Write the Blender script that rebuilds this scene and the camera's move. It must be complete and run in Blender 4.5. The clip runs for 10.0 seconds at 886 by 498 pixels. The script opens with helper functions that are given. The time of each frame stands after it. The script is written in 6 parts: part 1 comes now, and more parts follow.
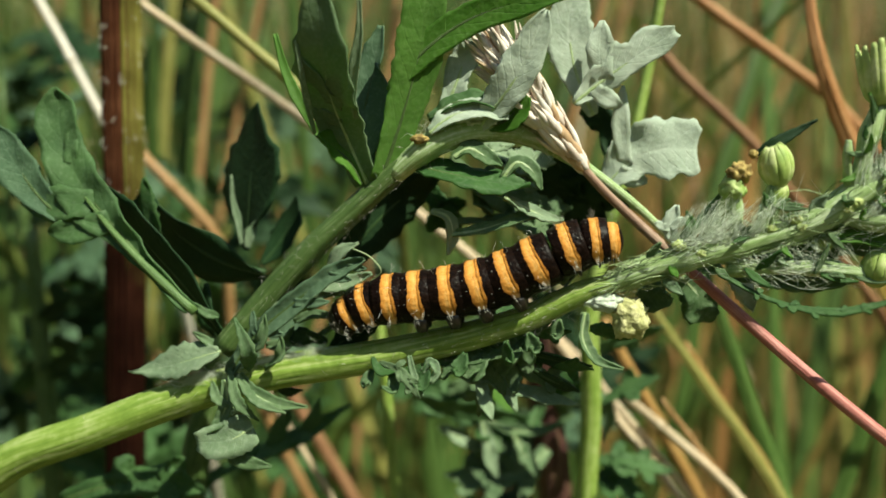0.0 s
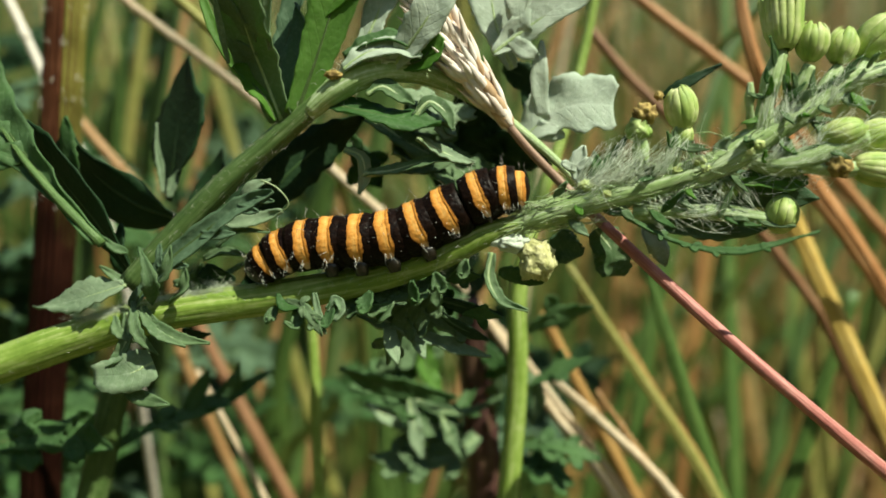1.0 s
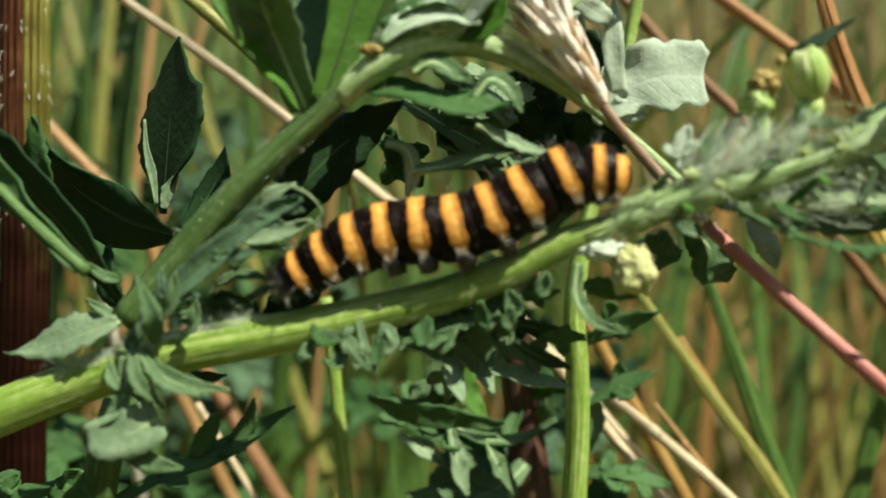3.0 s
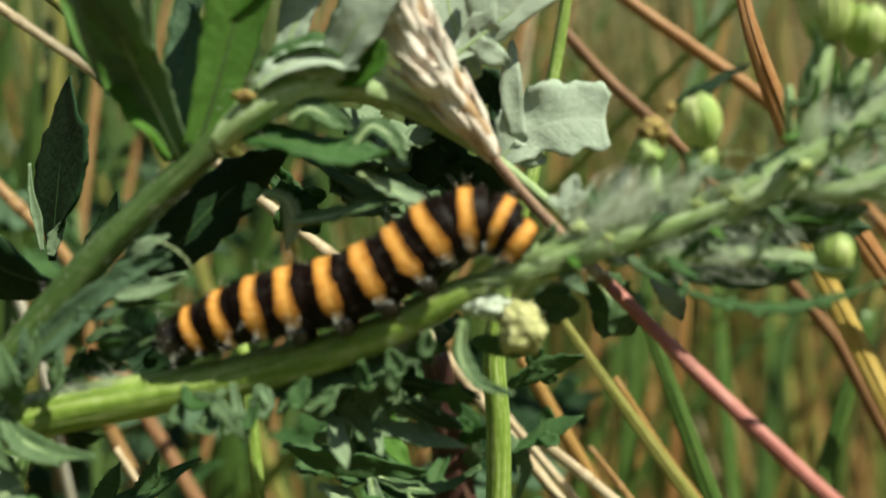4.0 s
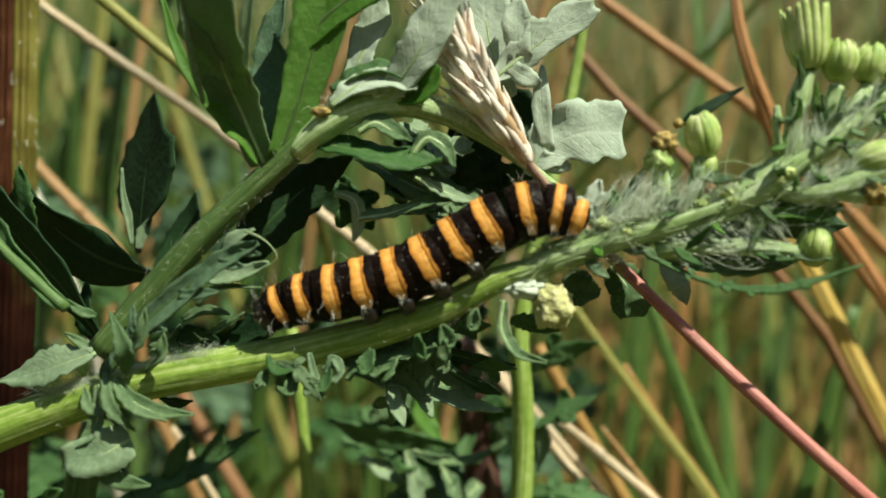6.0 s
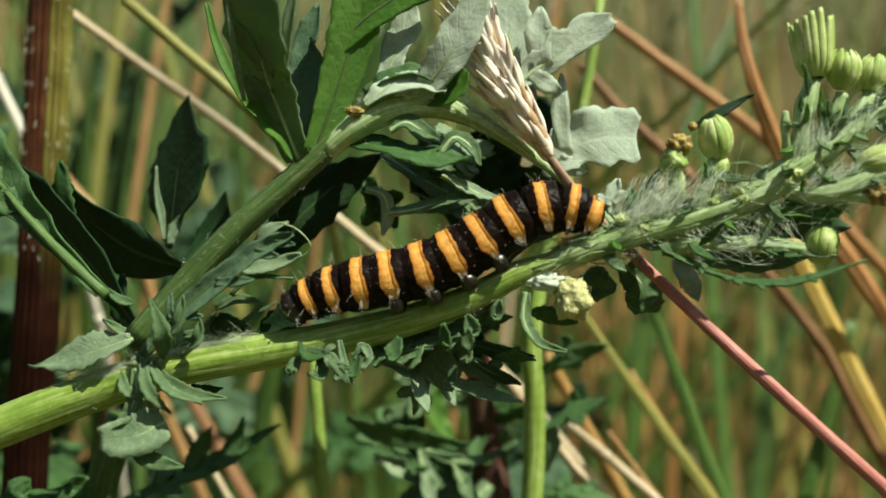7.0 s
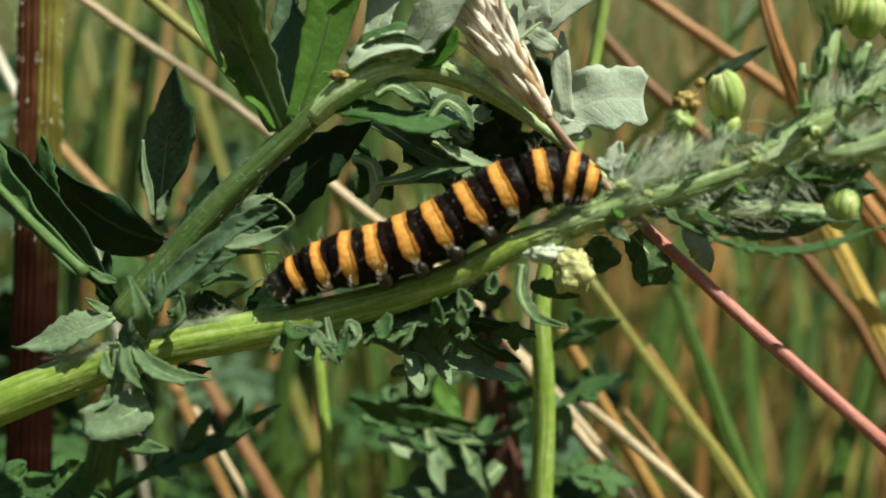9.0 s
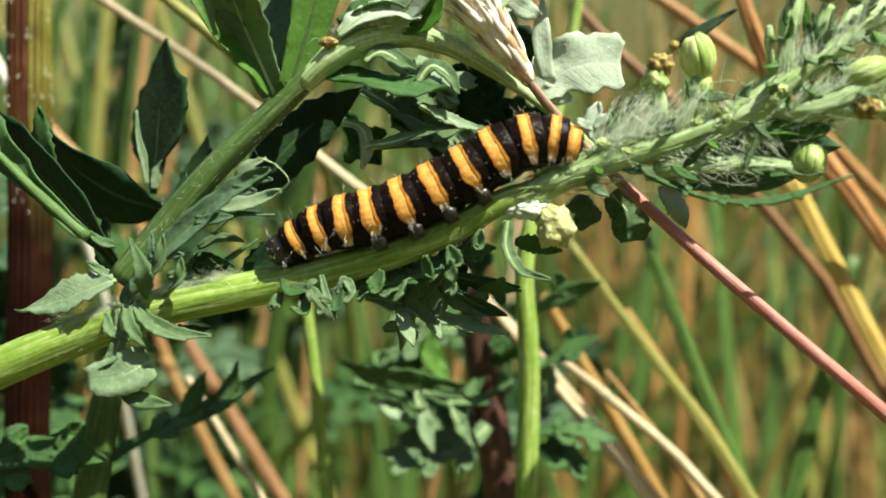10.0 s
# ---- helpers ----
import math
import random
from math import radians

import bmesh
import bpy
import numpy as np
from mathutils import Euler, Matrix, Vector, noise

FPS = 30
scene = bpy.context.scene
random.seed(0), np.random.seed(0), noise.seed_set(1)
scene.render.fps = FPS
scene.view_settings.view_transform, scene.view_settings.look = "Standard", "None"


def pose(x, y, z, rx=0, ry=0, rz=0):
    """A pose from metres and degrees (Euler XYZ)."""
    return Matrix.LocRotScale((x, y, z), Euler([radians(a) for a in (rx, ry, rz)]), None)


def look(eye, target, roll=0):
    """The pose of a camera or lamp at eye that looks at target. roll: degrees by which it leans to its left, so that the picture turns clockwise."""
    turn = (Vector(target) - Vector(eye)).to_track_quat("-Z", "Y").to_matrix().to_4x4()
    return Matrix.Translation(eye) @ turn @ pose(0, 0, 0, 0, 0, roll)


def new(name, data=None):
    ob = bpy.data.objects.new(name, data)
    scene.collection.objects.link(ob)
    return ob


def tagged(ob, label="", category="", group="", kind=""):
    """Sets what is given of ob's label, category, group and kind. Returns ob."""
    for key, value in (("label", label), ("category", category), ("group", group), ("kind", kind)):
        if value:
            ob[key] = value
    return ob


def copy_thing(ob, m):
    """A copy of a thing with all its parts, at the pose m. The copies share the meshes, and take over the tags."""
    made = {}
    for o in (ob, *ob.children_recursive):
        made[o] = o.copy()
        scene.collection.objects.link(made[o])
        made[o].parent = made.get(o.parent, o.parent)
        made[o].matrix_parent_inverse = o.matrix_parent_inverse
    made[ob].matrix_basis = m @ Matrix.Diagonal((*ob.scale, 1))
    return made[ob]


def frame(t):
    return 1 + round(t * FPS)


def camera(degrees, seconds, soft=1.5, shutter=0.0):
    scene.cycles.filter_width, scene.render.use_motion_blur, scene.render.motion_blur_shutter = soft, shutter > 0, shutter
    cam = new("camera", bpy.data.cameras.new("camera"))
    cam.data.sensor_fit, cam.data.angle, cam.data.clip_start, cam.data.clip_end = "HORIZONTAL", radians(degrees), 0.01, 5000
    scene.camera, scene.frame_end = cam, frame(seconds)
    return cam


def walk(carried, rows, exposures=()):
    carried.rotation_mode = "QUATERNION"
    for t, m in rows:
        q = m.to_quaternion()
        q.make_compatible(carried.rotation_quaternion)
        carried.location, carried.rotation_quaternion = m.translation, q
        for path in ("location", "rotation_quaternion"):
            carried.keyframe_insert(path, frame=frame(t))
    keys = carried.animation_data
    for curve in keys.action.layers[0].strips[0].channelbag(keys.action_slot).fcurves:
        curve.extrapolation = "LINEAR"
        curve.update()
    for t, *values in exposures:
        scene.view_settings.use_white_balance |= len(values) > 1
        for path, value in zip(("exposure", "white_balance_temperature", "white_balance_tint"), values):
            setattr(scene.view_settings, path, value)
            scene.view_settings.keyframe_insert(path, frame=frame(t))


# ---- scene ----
# Plan: millimetres, x to the right, y away from the eye, z up, from a point on the stem 450 mm over the ground.
cam = camera(58, 10.0, soft=1.75)
cam.data.dof.use_dof = True
cam.data.dof.focus_distance = 0.0755
cam.data.dof.aperture_fstop = 16.5
BASE = 450.0
ROWS = [
    (0, -3.02, -74.83, 12.2, 1.71, -5.88, 0.04),
    (0.5, 2.04, -76.08, 1.18, 0.75, -2.02, -3.11),
    (1, 5.01, -75.02, 0.54, 1.1, -1.44, -2.15),
    (1.5, -0.68, -75.4, -1.11, -0.66, -1.63, -1.44),
    (2, -4.52, -70.7, 2.78, -0.76, -3.22, -0.19),
    (3.5, 0.35, -57.91, 1.45, -1.09, -1.52, 0.43),
    (4, 5.43, -57.22, 4.76, -1.38, -1.16, 0.52),
    (4.5, 4.13, -59.55, 1.57, -1.77, -0.27, -0.08),
    (5, 0.78, -65.9, 4.97, -2.3, -2.12, 0.84),
    (5.5, 2.25, -66.62, 4.76, -1.39, -1.69, 0.6),
    (7, -2.06, -71.53, 0.17, -2.18, 1.69, -0.53),
    (7.5, -0, -70.72, -0, 0, 0, 0),
    (8, 0.71, -70.54, 0.09, 0.23, 0.07, 0.2),
    (8.5, 2.93, -68.23, 2.09, 1.21, -1.27, 0.17),
    (9, 1.79, -67.56, -0.24, 0.28, 0.05, 0.29),
    (9.5, -1.08, -69.35, -1.66, -1.25, 0.49, 0.43),
    (10, 0.94, -70.77, -2.88, -1.15, -0.82, 1.15),
]
walk(cam, [(t, pose(x / 1000, y / 1000, (z + BASE) / 1000) @ pose(0, 0, 0, 0, 0, yaw) @ pose(0, 0, 0, pitch) @ pose(0, 0, 0, 0, roll) @ pose(0, 0, 0, 90))
           for t, x, y, z, yaw, pitch, roll in ROWS],
     exposures=[(t, e + 0.05, 6650, -8) for t, e in ((0, 0.62), (0.5, 0.60), (1.0, 0.62), (1.5, 0.86), (2.0, 0.80), (3.5, 0.74), (4.0, 0.58), (4.5, 0.55), (5.0, 0.42), (5.5, 0.62),
                                              (7.0, 0.60), (7.5, 1.02), (8.0, 0.56), (8.5, 0.56), (9.0, 0.58), (9.5, 0.72), (10.0, 1.15))])

# ---- world and sun ----
SUN = Vector((0.43, -0.42, 0.80)).normalized()
world = bpy.data.worlds.new("sky")
scene.world = world
world.use_nodes = True
sky = world.node_tree.nodes.new("ShaderNodeTexSky")
sky.sky_type, sky.sun_disc = "NISHITA", False
sky.sun_elevation = math.asin(SUN.z)
sky.sun_rotation = math.atan2(SUN.x, SUN.y)
world.node_tree.nodes["Background"].inputs["Strength"].default_value = 0.062
world.node_tree.links.new(sky.outputs[0], world.node_tree.nodes["Background"].inputs["Color"])
sun = new("sun", bpy.data.lights.new("sun", "SUN"))
sun.data.energy, sun.data.angle, sun.data.color = 4.6, radians(0.53), (1.0, 0.93, 0.82)
sun.matrix_world = look(SUN * 3, (0, 0, 0))


# ---- materials ----
def material(name):
    m = bpy.data.materials.new(name)
    m.use_nodes = True
    t = m.node_tree
    return m, t, t.nodes["Principled BSDF"]


def node(t, kind, inputs=(), **attributes):
    n = t.nodes.new(kind)
    for key, value in attributes.items():
        setattr(n, key, value)
    for key, value in inputs:
        if isinstance(value, bpy.types.NodeSocket):
            t.links.new(value, n.inputs[key])
        else:
            n.inputs[key].default_value = value
    return n


def ramp(t, fac, stops):
    n = node(t, "ShaderNodeValToRGB", [("Fac", fac)])
    e = n.color_ramp.elements
    while len(e) < len(stops):
        e.new(0.5)
    for k, (p, c) in zip(e, stops):
        k.position, k.color = p, (*c, 1)
    return n.outputs["Color"]


def mix(t, fac, a, b, blend="MIX"):
    n = node(t, "ShaderNodeMix", data_type="RGBA", blend_type=blend)
    for key, value in ((0, fac), (6, a), (7, b)):
        if isinstance(value, bpy.types.NodeSocket):
            t.links.new(value, n.inputs[key])
        else:
            n.inputs[key].default_value = (*value, 1) if key else value
    return n.outputs[2]


def math_node(t, op, a, b=0.0):
    return node(t, "ShaderNodeMath", [(0, a), (1, b)], operation=op).outputs[0]


def grain(t, scale, detail=3.0, stretch=(1, 1, 1)):
    c = node(t, "ShaderNodeTexCoord").outputs["Object"]
    c = node(t, "ShaderNodeMapping", [("Vector", c), ("Scale", stretch)]).outputs[0]
    return node(t, "ShaderNodeTexNoise", [("Vector", c), ("Scale", scale), ("Detail", detail)]).outputs["Fac"]


def bump(t, shader, height, strength, distance):
    b = node(t, "ShaderNodeBump", [("Height", height), ("Strength", strength), ("Distance", distance)])
    t.links.new(b.outputs[0], shader.inputs["Normal"])


def see_through(m, t, shader, colour, amount):
    """Lets light through a thin leaf."""
    tr = node(t, "ShaderNodeBsdfTranslucent", [("Color", colour)])
    mx = node(t, "ShaderNodeMixShader", [(0, amount), (1, shader.outputs[0]), (2, tr.outputs[0])])
    t.links.new(mx.outputs[0], t.nodes["Material Output"].inputs["Surface"])


def leaf_material(name, dark, light, pale, through_colour, rough=0.5, amount=0.28, veins=0.35):
    """Leaf green in two tones with pale side veins and a felt of fine down."""
    m, t, s = material(name)
    uv = node(t, "ShaderNodeUVMap", uv_map="leaf")
    sep = node(t, "ShaderNodeSeparateXYZ", [(0, uv.outputs[0])])
    across = math_node(t, "ABSOLUTE", sep.outputs[1])
    skew = math_node(t, "SUBTRACT", math_node(t, "MULTIPLY", sep.outputs[0], 9.0), math_node(t, "MULTIPLY", across, 1.6))
    wob = math_node(t, "ADD", skew, math_node(t, "MULTIPLY", grain(t, 400), 0.9))
    vein = math_node(t, "ABSOLUTE", math_node(t, "SUBTRACT", math_node(t, "FRACT", wob), 0.5))
    vein = ramp(t, vein, [(0.0, (1, 1, 1)), (0.10, (0.0, 0.0, 0.0))])
    rib = ramp(t, across, [(0.0, (1, 1, 1)), (0.09, (0, 0, 0))])
    lines = mix(t, 1.0, vein, rib, "LIGHTEN")
    two = mix(t, ramp(t, grain(t, 260, 4), [(0.35, (0, 0, 0)), (0.65, (1, 1, 1))]), dark, light)
    rnd = node(t, "ShaderNodeObjectInfo").outputs["Random"]
    two = mix(t, math_node(t, "MULTIPLY", rnd, 0.22), two, pale)
    down = ramp(t, grain(t, 2600, 2), [(0.50, (0, 0, 0)), (0.75, (0.4, 0.4, 0.4))])
    col = mix(t, down, two, pale)
    col = mix(t, math_node(t, "MULTIPLY", node(t, "ShaderNodeRGBToBW", [(0, lines)]).outputs[0], veins), col, pale)
    t.links.new(col, s.inputs["Base Color"])
    s.inputs["Roughness"].default_value = rough
    s.inputs["Specular IOR Level"].default_value = 0.22
    bump(t, s, math_node(t, "SUBTRACT", grain(t, 1500, 3), math_node(t, "MULTIPLY", node(t, "ShaderNodeRGBToBW", [(0, lines)]).outputs[0], veins * 2)), 0.5, 0.0002)
    see_through(m, t, s, (*through_colour, 1), amount)
    return m


LEAF = leaf_material("ragwort leaf", (0.028, 0.078, 0.020), (0.062, 0.14, 0.036), (0.20, 0.29, 0.15), (0.12, 0.32, 0.04), 0.6, 0.28, 0.12)
LEAF_PALE = leaf_material("downy leaf underside", (0.33, 0.40, 0.30), (0.48, 0.55, 0.44), (0.67, 0.71, 0.63), (0.2, 0.38, 0.10), 0.75, 0.2, 0.10)
LEAF_GREY = leaf_material("grey-green leaf", (0.07, 0.13, 0.05), (0.13, 0.20, 0.09), (0.30, 0.38, 0.24), (0.16, 0.34, 0.07), 0.65, 0.28, 0.12)
# near-black copy of the leaf green, with shade painted into the colour
LEAF_SHADED = leaf_material("leaf green darkened as in shade", (0.008, 0.026, 0.008), (0.016, 0.044, 0.014), (0.035, 0.07, 0.03), (0.015, 0.055, 0.010), 0.62, 0.12, 0.06)
LEAF_FELT = leaf_material("thinly felted leaf", (0.15, 0.23, 0.12), (0.24, 0.32, 0.19), (0.42, 0.49, 0.36), (0.16, 0.34, 0.08), 0.75, 0.25, 0.10)
# dimmer copy of the downy leaf: half-shade painted into its tones
LEAF_DIMMED = leaf_material("downy leaf with half-shade painted in", (0.055, 0.105, 0.055), (0.085, 0.15, 0.08), (0.20, 0.28, 0.18), (0.10, 0.26, 0.05), 0.65, 0.22, 0.10)
# brighter copy of the leaf green: sunlight through the blade painted in
LEAF_LIT = leaf_material("leaf green brightened as if lit", (0.075, 0.18, 0.022), (0.12, 0.26, 0.04), (0.22, 0.35, 0.11), (0.17, 0.40, 0.04), 0.5, 0.4, 0.10)


def stem_material(name, stops, scale=900, streak=14, rough=0.5, foot=None, gloss=0.35):
    """Lengthwise streaks: the uv's second axis runs round the stem."""
    m, t, s = material(name)
    uv = node(t, "ShaderNodeUVMap", uv_map="leaf")
    c = node(t, "ShaderNodeMapping", [("Vector", uv.outputs[0]), ("Scale", (3.0, streak, 1))]).outputs[0]
    n = node(t, "ShaderNodeTexNoise", [("Vector", c), ("Scale", 1.0), ("Detail", 4.0)]).outputs["Fac"]
    n = math_node(t, "ADD", math_node(t, "MULTIPLY", n, 0.75), math_node(t, "MULTIPLY", grain(t, scale, 4), 0.25))
    col = ramp(t, n, stops)
    # foot stops paint the leaves' shade into the lower stem, blended by height
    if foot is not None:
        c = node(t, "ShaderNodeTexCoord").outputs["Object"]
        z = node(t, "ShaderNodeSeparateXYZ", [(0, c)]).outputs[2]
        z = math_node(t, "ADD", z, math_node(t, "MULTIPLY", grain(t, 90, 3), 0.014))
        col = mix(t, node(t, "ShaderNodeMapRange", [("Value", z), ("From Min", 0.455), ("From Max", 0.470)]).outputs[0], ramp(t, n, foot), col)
    t.links.new(col, s.inputs["Base Color"])
    s.inputs["Roughness"].default_value = rough
    s.inputs["Specular IOR Level"].default_value = gloss
    bump(t, s, n, 0.6, 0.0003)
    return m


STEM = stem_material("green ribbed stem", [(0.3, (0.115, 0.195, 0.025)), (0.5, (0.23, 0.325, 0.06)), (0.7, (0.47, 0.52, 0.23))], 1200, 24)
# darkened so that the side branch's shade sits in the stem colour
STEM_SHADED = stem_material("green stem darkened for shade", [(0.3, (0.04, 0.075, 0.018)), (0.55, (0.08, 0.13, 0.036)), (0.7, (0.19, 0.24, 0.115))], 1200, 22)
STEM_LEAFY = stem_material("leafy green stalk", [(0.3, (0.055, 0.11, 0.028)), (0.55, (0.10, 0.17, 0.05)), (0.7, (0.18, 0.25, 0.10))], 1200, 22)
# midrib tone for the near-black leaves, darkened to carry their shade
RIB_SHADED = stem_material("leaf rib darkened as in shade", [(0.3, (0.02, 0.05, 0.015)), (0.55, (0.04, 0.08, 0.025)), (0.7, (0.07, 0.12, 0.05))])
STEM_DOWNY = stem_material("downy stem tip", [(0.3, (0.19, 0.29, 0.08)), (0.5, (0.33, 0.44, 0.19)), (0.68, (0.63, 0.68, 0.51))], 1800, 26)
STEM_MAROON = stem_material("maroon dead stem, foot darkened for leaf shade", [(0.3, (0.022, 0.007, 0.004)), (0.5, (0.065, 0.022, 0.010)), (0.7, (0.17, 0.075, 0.04))], 500, 9, 0.4, [(0.3, (0.004, 0.0012, 0.001)), (0.5, (0.011, 0.003, 0.002)), (0.7, (0.03, 0.010, 0.006))], 0.12)
STEM_OLIVE = stem_material("olive dead stem, foot darkened for leaf shade", [(0.3, (0.05, 0.042, 0.010)), (0.5, (0.15, 0.135, 0.030)), (0.7, (0.32, 0.30, 0.09))], 500, 9, 0.4, [(0.3, (0.005, 0.0016, 0.0012)), (0.5, (0.013, 0.004, 0.0025)), (0.7, (0.036, 0.012, 0.007))], 0.12)
STEM_PURPLE = stem_material("dark purple stem", [(0.3, (0.035, 0.014, 0.014)), (0.5, (0.08, 0.035, 0.03)), (0.7, (0.14, 0.09, 0.05))])
STRAW = stem_material("bleached straw", [(0.3, (0.35, 0.24, 0.14)), (0.5, (0.55, 0.42, 0.28)), (0.7, (0.75, 0.64, 0.48))])
STRAW_WHITE = stem_material("white bleached straw", [(0.3, (0.52, 0.44, 0.36)), (0.5, (0.70, 0.63, 0.55)), (0.7, (0.84, 0.79, 0.73))])
STRAW_TAN = stem_material("tan dry stalk", [(0.3, (0.20, 0.10, 0.04)), (0.5, (0.34, 0.19, 0.08)), (0.7, (0.46, 0.30, 0.15))])
STALK_BROWN = stem_material("brown grass stalk", [(0.3, (0.13, 0.06, 0.03)), (0.5, (0.24, 0.12, 0.06)), (0.7, (0.34, 0.19, 0.10))])
STALK_DUSTY = stem_material("dull pinkish stalk", [(0.3, (0.20, 0.11, 0.075)), (0.5, (0.32, 0.20, 0.145)), (0.7, (0.46, 0.33, 0.25))])
STALK_RED = stem_material("reddish grass stalk", [(0.3, (0.30, 0.085, 0.072)), (0.5, (0.46, 0.165, 0.14)), (0.7, (0.60, 0.31, 0.26))])
BLADE_YELLOW = stem_material("yellowing blade", [(0.3, (0.14, 0.15, 0.03)), (0.5, (0.24, 0.23, 0.06)), (0.7, (0.36, 0.31, 0.12))])
BLADE_ORANGE = stem_material("orange dry blade", [(0.3, (0.22, 0.12, 0.035)), (0.5, (0.34, 0.19, 0.06)), (0.7, (0.44, 0.28, 0.11))])
BLADE_GOLD = stem_material("golden dry blade", [(0.3, (0.33, 0.21, 0.04)), (0.5, (0.50, 0.34, 0.09)), (0.7, (0.62, 0.47, 0.18))])
BLADE_RUST = stem_material("rusty dry stalk", [(0.3, (0.26, 0.105, 0.04)), (0.5, (0.41, 0.195, 0.08)), (0.7, (0.52, 0.30, 0.15))])
BLADE_DEEP = stem_material("deep green blade", [(0.3, (0.026, 0.052, 0.009)), (0.5, (0.05, 0.09, 0.017)), (0.7, (0.085, 0.14, 0.032))])
BLADE_GREEN = stem_material("green blade", [(0.3, (0.036, 0.075, 0.015)), (0.5, (0.068, 0.125, 0.025)), (0.7, (0.13, 0.19, 0.05))])


def plain(name, stops, scale, rough=0.6, relief=0.4, depth=0.0002):
    m, t, s = material(name)
    n = grain(t, scale, 4)
    t.links.new(ramp(t, n, stops), s.inputs["Base Color"])
    s.inputs["Roughness"].default_value = rough
    bump(t, s, n, relief, depth)
    return m


BUD = plain("pale green bud", [(0.3, (0.21, 0.33, 0.06)), (0.7, (0.40, 0.48, 0.18))], 900)
BUD_RIB = plain("yellow green bract", [(0.3, (0.22, 0.33, 0.06)), (0.5, (0.34, 0.44, 0.11)), (0.7, (0.52, 0.57, 0.25))], 700)
BUD_TIP = plain("pale yellow bract", [(0.3, (0.28, 0.38, 0.09)), (0.5, (0.44, 0.51, 0.18)), (0.7, (0.62, 0.64, 0.34))], 700)
WITHERED = plain("withered flower brown", [(0.3, (0.12, 0.07, 0.02)), (0.6, (0.42, 0.30, 0.09)), (0.8, (0.6, 0.5, 0.2))], 1800, 0.8, 0.8)
FELT = plain("grey-green felt", [(0.3, (0.40, 0.46, 0.35)), (0.7, (0.66, 0.70, 0.60))], 2200, 0.9, 0.8)
CREAM = plain("cream yellow crumbly tuft", [(0.3, (0.34, 0.34, 0.12)), (0.7, (0.68, 0.64, 0.34))], 1600, 0.8, 1.0, 0.0004)
PETAL = plain("yellow petal", [(0.3, (0.62, 0.36, 0.02)), (0.7, (0.80, 0.55, 0.04))], 900)
WOOL = plain("white cobwebby down", [(0.3, (0.76, 0.83, 0.66)), (0.7, (0.87, 0.91, 0.80))], 900, 0.7)
see_through(WOOL, WOOL.node_tree, WOOL.node_tree.nodes["Principled BSDF"], (0.9, 0.92, 0.87, 1), 0.5)
SEED = plain("silky seed husk", [(0.3, (0.58, 0.45, 0.37)), (0.5, (0.76, 0.65, 0.57)), (0.7, (0.88, 0.81, 0.75))], 500, 0.7)
HUSK_TAN = plain("tan seed husk", [(0.3, (0.36, 0.22, 0.11)), (0.5, (0.50, 0.33, 0.19)), (0.7, (0.66, 0.50, 0.34))], 500, 0.5)
BLACK_SKIN = plain("glossy black skin", [(0.3, (0.006, 0.005, 0.004)), (0.7, (0.022, 0.016, 0.010))], 1800, 0.28, 0.6)
WART = plain("glossy dark wart", [(0.3, (0.03, 0.027, 0.025)), (0.7, (0.10, 0.09, 0.08))], 1800, 0.12, 0.2)
HAIR = plain("fine pale hair", [(0.3, (0.45, 0.42, 0.36)), (0.7, (0.7, 0.68, 0.6))], 900, 0.5)


